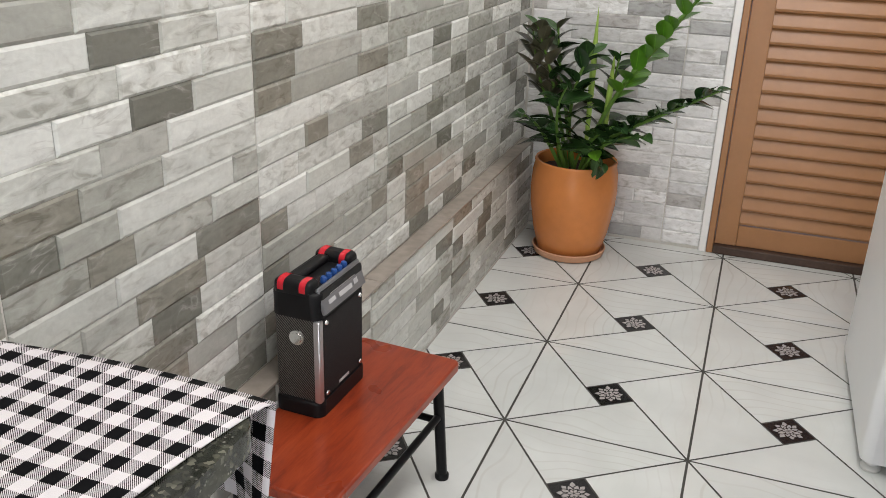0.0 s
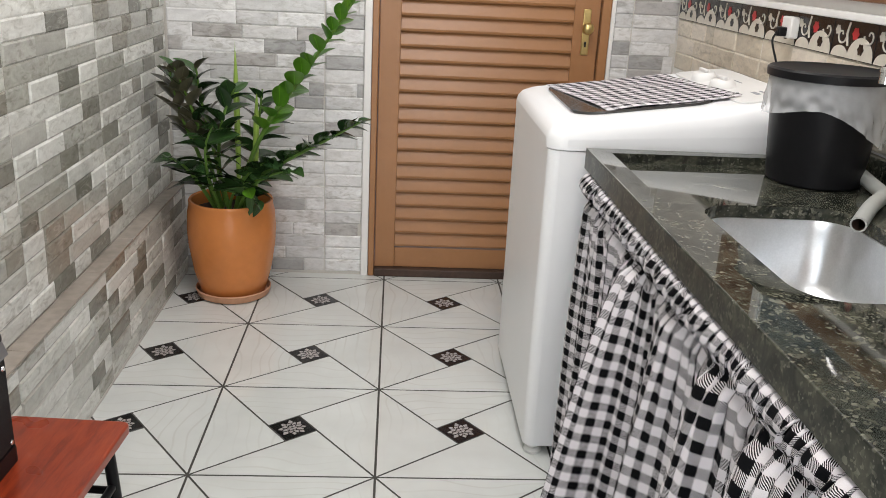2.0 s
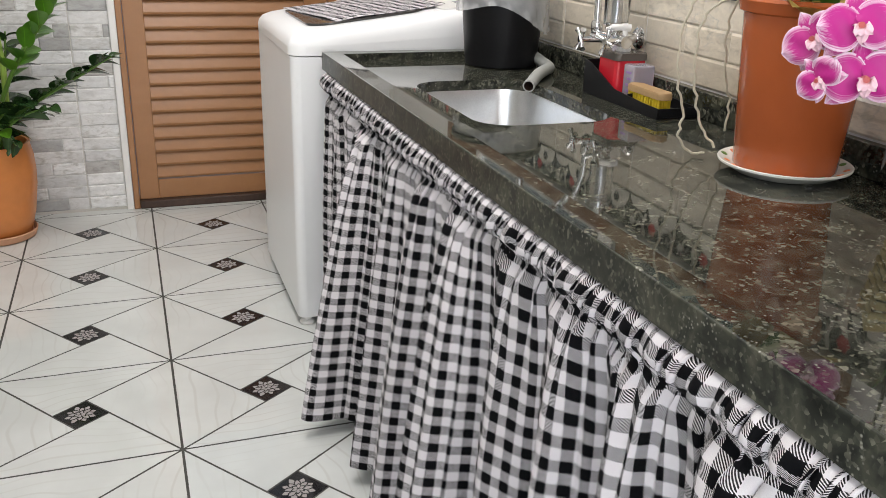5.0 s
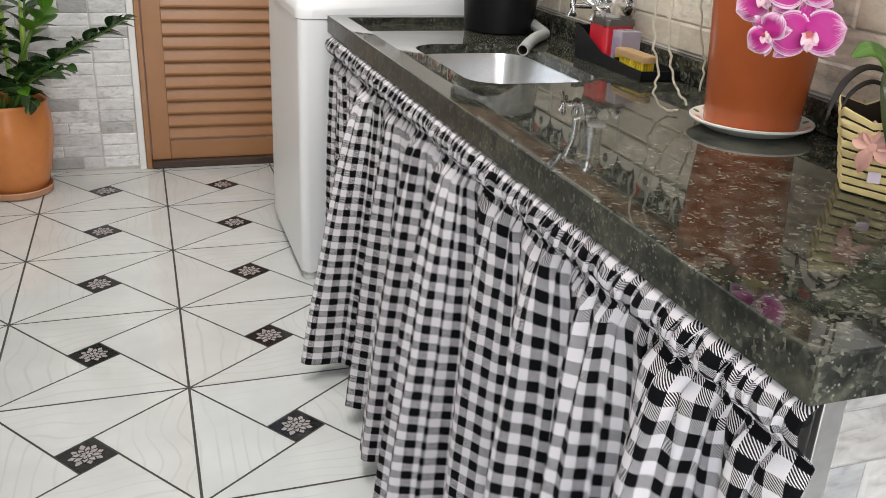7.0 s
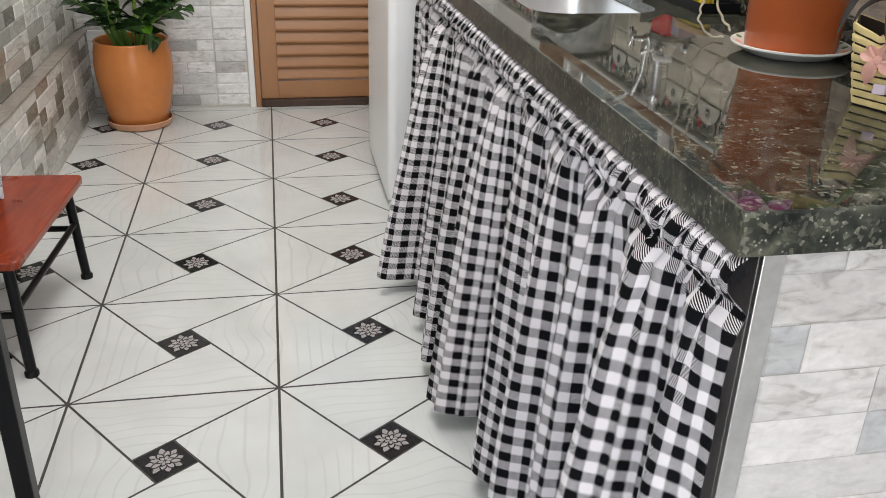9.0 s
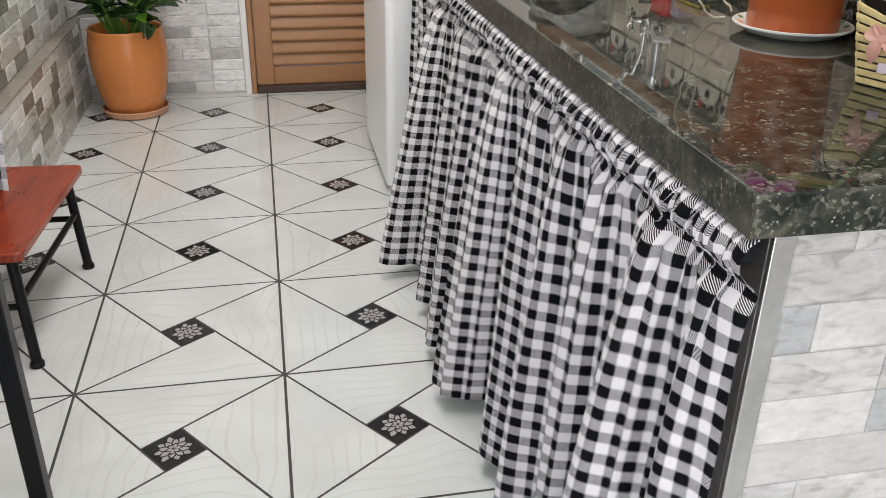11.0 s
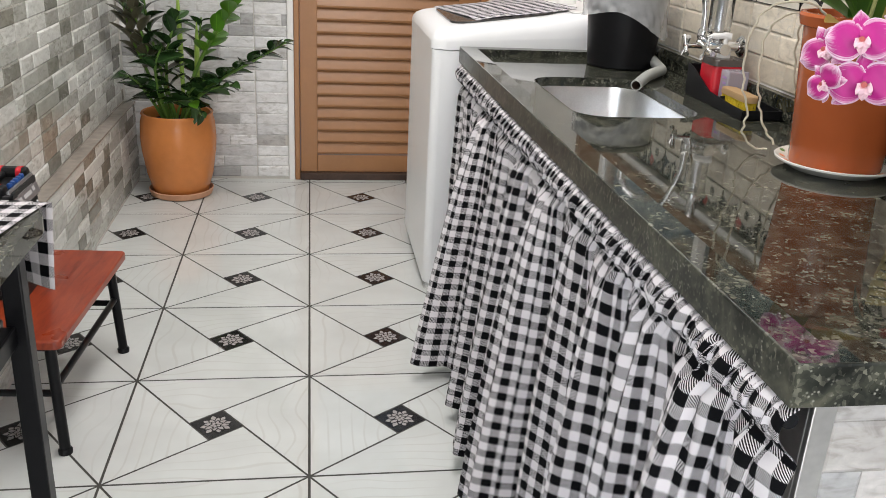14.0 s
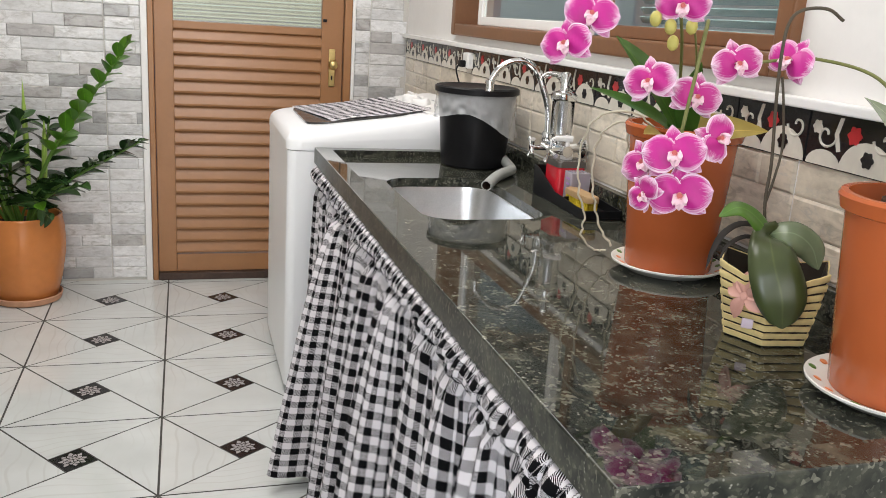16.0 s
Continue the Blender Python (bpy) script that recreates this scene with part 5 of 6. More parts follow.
def petal(length, width, m, power=0.5, cup=0.25, name="petal"):
    bm = bmesh.new()
    uvl = bm.loops.layers.uv.new("UVMap")
    rows = []
    ns, nw = 9, 8
    for i in range(ns + 1):
        t = i / ns
        w = width * 0.5 * (math.sin(math.pi * (0.06 + 0.94 * t) ** 0.8) ** power if i < ns else 0.04)
        row = []
        for k in range(nw + 1):
            s = 2 * k / nw - 1
            x, y = length * t, s * w
            z = cup * (-(t - 0.35) ** 2 + 0.12) * length - 0.18 * s * s * w + 0.002 * math.sin(9 * t + 4 * s)
            e = max(abs(s) ** 1.5, max(0, t - 0.15) / 0.85 * 0.98)
            row.append((bm.verts.new((x, y, z)), (0.5 * s + 0.5, e)))
        rows.append(row)
    for i in range(ns):
        for k in range(nw):
            quad = (rows[i][k], rows[i + 1][k], rows[i + 1][k + 1], rows[i][k + 1])
            f = bm.faces.new([q[0] for q in quad])
            for lp, q in zip(f.loops, quad):
                lp[uvl].uv = q[1]
    return mesh_of(bm, name, m, 180)


PETALS = {k: (petal(0.043, 0.053, m), petal(0.043, 0.027, m, 0.7, name="sepal"), petal(0.019, 0.016, M_LIP, 0.6, 0.9, name="lip")) for k, m in (("deep", M_PETAL_V), ("pale", M_PETAL_L))}


def flower(parent, at, facing, kind="deep", scale=1.0, roll=0):
    """An orchid bloom; facing: the way it looks."""
    wide, thin, lip = PETALS[kind]
    z = Vector(facing).normalized()
    base = Matrix.Translation(at) @ z.to_track_quat("Z", "Y").to_matrix().to_4x4() @ pose(0, 0, 0, 0, 0, roll) @ Matrix.Diagonal((scale, scale, scale, 1))
    col = lathe([(0, 0.013), (0.0035, 0.012), (0.0045, 0.005), (0.003, -0.006), (0, -0.008)], 10)
    f = part("bloom", col, M_LIP, parent, "magenta and white orchid bloom")
    f.matrix_basis = base
    for a, me, dz, tilt_ in ((90, thin, -0.002, 6), (215, thin, -0.002, 8), (325, thin, -0.002, 8), (8, wide, 0.0, -6), (172, wide, 0.0, -6)):
        o = part("petal", me, None, f)
        o.matrix_basis = Matrix.Translation((0, 0, dz)) @ pose(0, 0, 0, 0, 0, a) @ pose(0, 0, 0, 0, tilt_, 0)
    for a, t2 in ((270, -30), (235, -62), (305, -62)):
        o = part("lip", lip, None, f)
        o.matrix_basis = Matrix.Translation((0, 0, 0.003)) @ pose(0, 0, 0, 0, 0, a) @ pose(0, 0, 0, 0, t2, 0)
    return f


orchid = thing("orchid", (*P1, CF + 0.24), "orchid with arching sprays of magenta and white blooms", "orchid")
o0 = Vector((*P1, CF + 0.24))


def L_(x, y, z):
    return Vector((x, y, z)) - o0


M_SPRAY = mat("olive_flower_stem", (0.16, 0.17, 0.05), 0.5, grain=0.15)
part("flower_stem", tube(bend([L_(0.93, -0.76, 1.06), L_(0.88, -0.86, 1.22), L_(0.83, -0.95, 1.27), L_(0.79, -1.0, 1.20), L_(0.765, -1.02, 1.10), L_(0.755, -1.03, 1.03)]), 0.0028, 8), M_SPRAY, orchid)
part("flower_stem", tube(bend([L_(0.93, -0.74, 1.06), L_(0.86, -0.83, 1.25), L_(0.77, -0.92, 1.33), L_(0.68, -0.94, 1.30), L_(0.62, -0.945, 1.22)]), 0.0028, 8), M_SPRAY, orchid)
part("flower_stem", tube(bend([L_(0.94, -0.76, 1.06), L_(0.87, -0.87, 1.2), L_(0.80, -0.945, 1.30), L_(0.785, -0.955, 1.36)]), 0.0018, 8), M_SPRAY, orchid)
CAMW = Vector((-0.55, -0.8, 0.18))
for x, y, z, kind, sc, dx, dz, rl in ((0.737, -1.056, 1.086, "deep", 1.05, 0.1, 0.15, 10), (0.746, -1.068, 1.03, "deep", 1.08, 0.15, -0.05, 6), (0.715, -1.015, 1.068, "pale", 0.9, -0.9, 0.0, 40),
                                      (0.812, -1.045, 1.108, "pale", 0.85, 1.0, 0.1, 70), (0.70, -1.05, 1.028, "pale", 0.7, -1.3, -0.3, 50),
                                      (0.742, -0.955, 1.178, "pale", 0.95, -0.5, 0.05, 14), (0.823, -0.955, 1.158, "pale", 0.95, 0.6, 0.0, -12),
                                      (0.602, -0.955, 1.226, "deep", 0.92, -0.5, 0.0, 15), (0.638, -0.952, 1.268, "deep", 0.95, 0.35, 0.1, -10),
                                      (0.775, -0.965, 1.29, "deep", 0.95, 0.1, -0.3, 0)):
    flower(orchid, L_(x, y, z), CAMW + Vector((dx * 0.5, -dx * 0.2, dz)), kind, sc, rl)
M_BUD = mat("yellow_green_bud", (0.5, 0.45, 0.12), 0.5, grain=0.1)
for x, y, z in ((0.742, -0.95, 1.268), (0.765, -0.955, 1.258), (0.80, -0.955, 1.26), (0.775, -0.95, 1.235)):
    bm = bmesh.new()
    bmesh.ops.create_icosphere(bm, subdivisions=2, radius=1, matrix=Matrix.Translation(L_(x, y, z)) @ Matrix.Diagonal((0.009, 0.009, 0.012, 1)))
    part("bud", bm, M_BUD, orchid, "yellow-green bud", 180)
M_ORCH_LEAF = leaf_mat("orchid_leaf", (0.05, 0.13, 0.02), (0.1, 0.2, 0.03))
M_ORCH_YEL = leaf_mat("yellowing_leaf", (0.3, 0.22, 0.04), (0.42, 0.27, 0.06), 0.4)
M_ORCH_OLD = leaf_mat("olive_leaf", (0.04, 0.055, 0.016), (0.06, 0.078, 0.026), 0.28)
M_ORCH_PALE = leaf_mat("pale_grey_leaf", (0.12, 0.16, 0.085), (0.16, 0.2, 0.11), 0.25)
for q0, q1, wd, dr, m, name in (((0.90, -0.80, 1.08), (0.745, -0.90, 1.245), 0.066, 0.15, M_ORCH_LEAF, "green leaf"), ((0.90, -0.79, 1.08), (0.728, -0.86, 1.18), 0.034, 0.2, M_ORCH_LEAF, "green leaf"),
                                ((0.87, -0.80, 1.085), (1.0, -0.90, 1.112), 0.06, 0.1, M_ORCH_YEL, "yellowing leaf"), ((0.91, -0.78, 1.045), (0.80, -0.90, 1.14), 0.065, 0.3, M_ORCH_YEL, "yellowing leaf"),
                                ((0.90, -0.80, 1.06), (0.872, -0.87, 1.20), 0.055, 0.1, M_ORCH_LEAF, "green leaf")):
    q0, q1 = L_(*q0), L_(*q1)
    ax = (q1 - q0).normalized()
    up = (Vector((-0.45, -0.6, 0.7)) - ax * ax.dot(Vector((-0.45, -0.6, 0.7)))).normalized()
    part("leaf", leaf_mesh((q1 - q0).length, wd, dr, 0.3, m, nseg=12), None, orchid, name).matrix_basis = Matrix.Translation(q0) @ Matrix((ax, up.cross(ax), up)).transposed().to_4x4()
M_ROOT = mat("pale_air_root", (0.6, 0.55, 0.43), 0.7, grain=0.2, grain_scale=60)
for pts in ([(0.90, -0.73, 1.075), (0.86, -0.70, 1.105), (0.81, -0.66, 1.09), (0.79, -0.645, 1.03), (0.795, -0.645, 0.95), (0.815, -0.64, 0.90), (0.815, -0.635, 0.86), (0.845, -0.63, 0.829), (0.87, -0.635, 0.828)],
            [(0.90, -0.72, 1.07), (0.85, -0.68, 1.085), (0.82, -0.655, 1.05), (0.815, -0.655, 0.98), (0.83, -0.65, 0.92), (0.845, -0.655, 0.875), (0.865, -0.67, 0.845)],
            [(0.91, -0.70, 1.07), (0.90, -0.64, 1.085), (0.91, -0.60, 1.03), (0.93, -0.585, 0.95), (0.95, -0.58, 0.9), (0.945, -0.585, 0.85)]):
    w_ = [Vector(p) - o0 for p in pts]
    p = [q + Vector((0.002 * math.sin(i * 1.7), 0.002 * math.cos(i * 2.3), 0)) for i, q in enumerate(bend(w_, 6))]
    part("air_root", tube(p, 0.0021, 6), M_ROOT, orchid, "thin pale air root")

# ---------- basket orchid ----------
BX, BY = 0.912, -1.083
basket = thing("basket_planter", (BX, BY, CF + 0.0005), "hexagonal yellow striped basket planter with a pink bow", "basket")


def bamboo():
    m = mat("yellow_woven_strip", (0.8, 0.64, 0.3), 0.5, grain=0.18, grain_scale=70, stain=0.2)
    return m


M_BAMBOO = bamboo()
M_DRY = mat("dry_dark_leaf", (0.022, 0.016, 0.012), 0.6, grain=0.3, grain_scale=50)
M_DKLINE = mat("dark_weave_line", (0.03, 0.02, 0.012), 0.7)
NROW, SEG, BH = 9, 6, 0.104


def hexagon(rad, z, k, seg, wave=0.0):
    """A point on the basket's side k, seg of SEG along it."""
    a, b = radians(60 * k - 8), radians(60 * k + 52)
    f = seg / SEG
    x, y = (1 - f) * math.cos(a) + f * math.cos(b), (1 - f) * math.sin(a) + f * math.sin(b)
    ln = math.hypot(x, y)
    lift = 0.014 * (z / BH) ** 3 * abs(2 * f - 1)
    return ((rad + wave / ln) * x, (rad + wave / ln) * y, z + lift)


for r in range(NROW):
    z0, z1 = BH * r / NROW, BH * (r + 1) / NROW
    bm = bmesh.new()
    rings = []
    for z, off in ((z0 + 0.0014, 0.0), (z0 + 0.0022, 1.0), (z1 - 0.0022, 1.0), (z1 - 0.0014, 0.0), (z1 - 0.0014, -1.4), (z0 + 0.0014, -1.4)):
        rad = 0.064 + 0.023 * z / BH
        rings.append([bm.verts.new(hexagon(rad, z, k, g, 0.0009 * off + (0.0006 if (g + r) % 2 else -0.0007))) for k in range(6) for g in range(SEG)])
    for a, b in zip(rings, rings[1:] + rings[:1]):
        for i in range(6 * SEG):
            bm.faces.new((a[i], a[(i + 1) % (6 * SEG)], b[(i + 1) % (6 * SEG)], b[i]))
    part("basket_band", bm, M_BAMBOO, basket)
bm = bmesh.new()
rings = []
for z, rad in ((0.0, 0.061), (0.0, 0.0625), (BH - 0.003, 0.0845), (BH - 0.003, 0.082), (0.003, 0.06)):
    rings.append([bm.verts.new(hexagon(rad, z, k, g)) for k in range(6) for g in range(SEG)])
for a, b in zip(rings, rings[1:]):
    for i in range(6 * SEG):
        bm.faces.new((a[i], a[(i + 1) % (6 * SEG)], b[(i + 1) % (6 * SEG)], b[i]))
bm.faces.new(rings[0])
part("lining", bm, M_DKLINE, basket, "dark lining between the strips")
part("soil", lathe([(0, 0.072), (0.068, 0.068)], 6), M_SOIL, basket)
M_BOW = mat("pink_ribbon", (0.62, 0.33, 0.27), 0.35, grain=0.1)
bow = part("bow", lathe([(0, -0.005), (0.006, -0.003), (0.006, 0.003), (0, 0.005)], 10), M_BOW, basket, "pink ribbon bow")
bow.matrix_basis = pose(-0.069, -0.034, 0.072, 0, -75, 25)
rib = leaf_mesh(0.034, 0.022, 0.6, 0.5, M_BOW, "ribbon", 7, 1.2)
for a in (20, 160, 250, 300, 70):
    part("ribbon", rib, None, bow).matrix_basis = pose(0, 0, 0, 0, -12, a)
tag = part("gift_tag", B((-0.008, -0.001, -0.007), (0.008, 0.001, 0.007), 0.0006), mat("lilac_tag", (0.6, 0.5, 0.58), 0.5), basket, "small lilac tag")
tag.matrix_basis = pose(-0.062, -0.04, 0.033, -14, 0, -40)
orchid2 = thing("leafy_orchid", (BX, BY, CF + 0.085), "orchid in a basket with drooping leathery leaves and bare stems", "orchid")
o2 = Vector((BX, BY, CF + 0.085))


def blade(name, course, width, face, m, label, parent, origin, widest=0.6, blunt=0.75):
    """A thick ribbed leaf along a course, broadest at a share of its length."""
    p = [Vector(q) - origin for q in bend(course, 7)]
    n = len(p)
    bm = bmesh.new()
    uvl = bm.loops.layers.uv.new("UVMap")
    rows, back = [], []
    for i, q in enumerate(p):
        t = i / (n - 1)
        tan = (p[min(i + 1, n - 1)] - p[max(i - 1, 0)]).normalized()
        side = tan.cross(Vector(face)).normalized()
        out = side.cross(tan).normalized()
        f = t / widest if t < widest else (1 - t) / (1 - widest)
        w = 0.5 * width * max(0.05, math.sin(0.5 * math.pi * min(1.0, f)) ** (0.75 if t < widest else blunt))
        row = []
        for k in range(9):
            e = k / 4 - 1
            rib = 0.07 * w * math.cos(3 * math.pi * e) - 0.22 * w * abs(e) ** 1.5 - 0.12 * w * math.exp(-(e / 0.12) ** 2)
            row.append((bm.verts.new(q + side * (e * w) + out * rib), (t, abs(e))))
        rows.append(row)
        back.append([(bm.verts.new(v.co - out * 0.0016 * (1 - 0.9 * uv[1])), uv) for v, uv in row])
    for grid in (rows, back):
        for i in range(n - 1):
            for k in range(8):
                quad = (grid[i][k], grid[i + 1][k], grid[i + 1][k + 1], grid[i][k + 1])
                fa = bm.faces.new([v for v, _ in quad])
                for lp, (_, uv) in zip(fa.loops, quad):
                    lp[uvl].uv = uv
    for k in (0, 8):
        for i in range(n - 1):
            bm.faces.new((rows[i][k][0], rows[i + 1][k][0], back[i + 1][k][0], back[i][k][0]))
    return part(name, bm, m, parent, label, 180)


CROWN = (0.893, -1.085, 0.975)
blade("leaf", [(0.91, -1.075, 0.93), CROWN, (0.868, -1.122, 0.974), (0.859, -1.152, 0.945), (0.866, -1.168, 0.905), (0.874, -1.168, 0.862)], 0.072, (-0.5, -0.85, 0.25), M_ORCH_OLD, "broad ribbed olive leaf", orchid2, o2, 0.74, 0.45)
blade("leaf", [(0.905, -1.075, 0.945), CROWN, (0.912, -1.11, 0.985), (0.938, -1.122, 0.968), (0.95, -1.13, 0.935)], 0.05, (-0.3, -0.7, 0.65), M_ORCH_PALE, "pale green leaf bent over the basket", orchid2, o2, 0.7)
blade("leaf", [(0.905, -1.075, 0.945), CROWN, (0.862, -1.085, 1.006), (0.829, -1.09, 1.018), (0.797, -1.095, 1.006)], 0.034, (-0.3, -0.6, 0.75), M_ORCH_LEAF, "arching green leaf", orchid2, o2, 0.55)
blade("leaf", [(0.91, -1.07, 0.94), (0.9, -1.06, 0.976), (0.866, -1.055, 0.986), (0.837, -1.055, 0.972), (0.822, -1.055, 0.945), (0.815, -1.055, 0.915)], 0.01, (-0.6, -0.6, 0.5), M_DRY, "dry dark leaf", orchid2, o2)
blade("leaf", [(0.915, -1.07, 0.93), (0.905, -1.065, 0.955), (0.872, -1.062, 0.968), (0.842, -1.062, 0.955), (0.83, -1.062, 0.93)], 0.007, (-0.6, -0.6, 0.5), M_DRY, "dry dark leaf", orchid2, o2)
M_DSTEM = mat("dark_bare_stem", (0.07, 0.055, 0.035), 0.6, grain=0.2)
part("bare_stem", tube(bend([Vector(q) - o2 for q in ((0.91, -1.075, 0.92), (0.889, -1.07, 1.011), (0.888, -1.07, 1.077), (0.88, -1.07, 1.158), (0.876, -1.07, 1.22), (0.879, -1.07, 1.27), (0.898, -1.07, 1.291), (0.939, -1.07, 1.295), (0.968, -1.07, 1.281))]), 0.0024, 7), M_DSTEM, orchid2)
part("bare_stem", tube(bend([Vector(q) - o2 for q in ((0.888, -1.07, 1.018), (0.896, -1.07, 1.053), (0.902, -1.07, 1.102), (0.893, -1.07, 1.158), (0.883, -1.07, 1.2))]), 0.0019, 7), M_DSTEM, orchid2)

# orchid in the end pot
orchid3 = thing("orchid", (P2[0], P2[1], CF + 0.25), "orchid with one arching stem of two magenta blooms", "orchid")
o3 = Vector((P2[0], P2[1], CF + 0.25))
part("flower_stem", tube(bend([Vector(q) - o3 for q in ((0.95, -1.31, 1.06), (1.0, -1.2, 1.14), (1.02, -1.1, 1.205), (0.99, -1.0, 1.225), (0.94, -0.96, 1.217), (0.88, -0.95, 1.205))]), 0.0026, 8), M_SPRAY, orchid3)
flower(orchid3, Vector((0.88, -0.965, 1.21)) - o3, CAMW + Vector((0.35, 0, 0.0)), "pale", 0.95, 15)
flower(orchid3, Vector((0.964, -0.975, 1.22)) - o3, CAMW + Vector((-0.6, 0.3, 0.2)), "deep", 0.95, -20)
for ln, wd, dr, m, rz, ry in ((0.19, 0.06, 0.5, M_ORCH_PALE, 80, -58), (0.16, 0.055, 0.5, M_ORCH_LEAF, 20, -40), (0.14, 0.05, 0.6, M_ORCH_LEAF, -80, -40)):
    part("leaf", leaf_mesh(ln, wd, dr, 0.3, m, nseg=12), None, orchid3).matrix_basis = pose(0, 0, 0, 0, ry, rz)

# ---------- wall strips ----------
ROW = 0.05
GAP = 0.0003


def strip_mesh(length, row, depth, m, name):
    """One pillowed strip: lies in the plane of u (length) and z, faces -v."""
    bm = bmesh.new()
    b = 0.0048
    back = [bm.verts.new((x, 0, z)) for x, z in ((GAP, GAP), (length - GAP, GAP), (length - GAP, row - GAP), (GAP, row - GAP))]
    mid = [bm.verts.new((v.co.x, -depth * 0.25, v.co.z)) for v in back]
    fr = [bm.verts.new((x, -depth, z)) for x, z in ((GAP + b, GAP + b), (length - GAP - b, GAP + b), (length - GAP - b, row - GAP - b), (GAP + b, row - GAP - b))]
    for lo, hi in ((back, mid), (mid, fr)):
        for i in range(4):
            bm.faces.new((lo[i], lo[(i + 1) % 4], hi[(i + 1) % 4], hi[i]))
    bm.faces.new(fr)
    return mesh_of(bm, name, m, 30)


STRIP_CACHE = {}


def lay_strips(parent, m, m_joined, frame_, u0, u1, z0, z1, row, lengths, seed, near, tile=(0.6, 0.3), name="stone_strip", joint_u=0.0, dark=None, share=0.37):
    """Rows of strips on a wall. frame_: matrix from (u, out, z) to the world; near(u, z) chooses the single pieces."""
    rg = random.Random(seed)
    rest = {False: [], True: []}
    n = 0
    z = z0
    while z < z1 - 0.012:
        h = min(row, z1 - z)
        u = u0
        first = True
        shade = False
        while u < u1 - 1e-4:
            # dark strips are shorter and never stand side by side
            shade = bool(dark) and not shade and rg.random() < share
            ln = rg.choice((0.1, 0.13, 0.15, 0.18)) if shade else rg.choice(lengths)
            if first:
                ln *= rg.choice((0.5, 1.0))
                first = False
            # strips end at the tile joints
            nxt = joint_u + (math.floor((u - joint_u) / tile[0] + 1e-6) + 1) * tile[0]
            if nxt - (u + ln) < 0.06:
                ln = nxt - u
            ln = round(min(ln, u1 - u), 4)
            if ln < 0.02:
                break
            # pale grout shows at the joints between whole tiles
            cut = 0.003 if abs(u + ln - nxt) < 1e-3 else 0.0
            depth = rg.choice((0.0025, 0.0035, 0.005))
            if near(u + ln / 2, z) and n < 300:
                use = dark[0] if shade else m
                key = (round(ln - cut, 4), round(h, 4), depth, use.name)
                if key not in STRIP_CACHE:
                    STRIP_CACHE[key] = strip_mesh(ln - cut, h, depth, use, name)
                ob = new(name, STRIP_CACHE[key])
                ob.parent = parent
                ob.matrix_basis = frame_ @ Matrix.Translation((u, 0, z))
                n += 1
            else:
                rest[shade].append((u, z, ln - cut, h, depth))
            u += ln
        z += h
    for shade, pieces in rest.items():
        if not pieces:
            continue
        V, F = [], []
        for u, z, ln, h, d in pieces:
            k = len(V)
            b = 0.0048
            V += [(u + GAP, 0, z + GAP), (u + ln - GAP, 0, z + GAP), (u + ln - GAP, 0, z + h - GAP), (u + GAP, 0, z + h - GAP)]
            V += [(u + GAP + b, -d, z + GAP + b), (u + ln - GAP - b, -d, z + GAP + b), (u + ln - GAP - b, -d, z + h - GAP - b), (u + GAP + b, -d, z + h - GAP - b)]
            F += [(k, k + 1, k + 5, k + 4), (k + 1, k + 2, k + 6, k + 5), (k + 2, k + 3, k + 7, k + 6), (k + 3, k, k + 4, k + 7), (k + 4, k + 5, k + 6, k + 7)]
        me = bpy.data.meshes.new(name + "_rest")
        me.from_pydata(V, [], F)
        me.materials.append(dark[1] if shade else m_joined)
        ob = new(name + "_field", me)
        ob.parent = parent
        ob.matrix_basis = frame_
        ob["kind"] = "stuff"


LENGTHS = (0.12, 0.15, 0.18, 0.2, 0.25, 0.3)
wall_left, plinth_left, wall_door, wall_right = (bpy.data.objects[n] for n in ("wall_left", "plinth_left", "wall_door", "wall_right"))
# left wall: u runs along -y seen from the room; faces +x
m_left = Matrix(((0, -1, 0, XL - 0.004), (1, 0, 0, 0), (0, 0, 1, 0), (0, 0, 0, 1)))
lay_strips(wall_left, M_STRIP, M_STRIP_J, m_left, -2.3, YD, 0.365, 2.565, ROW, LENGTHS, 11, lambda u, z: -0.75 < u < 1.3 and z < 1.2, joint_u=-0.07, dark=(M_DARK, M_DARK_J))
m_pl = Matrix(((0, -1, 0, XL2 - 0.004), (1, 0, 0, 0), (0, 0, 1, 0), (0, 0, 0, 1)))
lay_strips(plinth_left, M_STRIP, M_STRIP_J, m_pl, -2.3, YD - 0.005, 0.012, 0.352, ROW, LENGTHS, 12, lambda u, z: -0.6 < u, joint_u=-0.27, dark=(M_DARK, M_DARK_J))
# ledge cover of the plinth
rg = random.Random(4)
y = YD - 0.006
while y > -1.8:
    ln = rg.choice((0.3, 0.4, 0.5))
    ob = new("ledge_tile", mesh_of(B((XL - 0.003, y - ln + 0.002, 0.3565), (XL2 + 0.004, y, 0.3635), 0.0015), "ledge_tile", M_LEDGE, 30))
    ob.parent = plinth_left
    y -= ln
# door wall: faces -y
m_door = Matrix(((1, 0, 0, 0), (0, 1, 0, YD + 0.004), (0, 0, 1, 0), (0, 0, 0, 1)))
lay_strips(wall_door, M_PALE, M_PALE_J, m_door, XL + 0.005, DX0 - 0.041, 0.012, 2.56, ROW, LENGTHS, 13, lambda u, z: z < 1.3, joint_u=-0.24, dark=(M_SHADE, M_SHADE_J), share=0.28)
lay_strips(wall_door, M_PALE, M_PALE_J, m_door, DX1 + 0.029, XR - 0.003, 0.012, 2.56, ROW, LENGTHS, 14, lambda u, z: 0.7 < z < 1.4, joint_u=0.9, dark=(M_SHADE, M_SHADE_J), share=0.28)
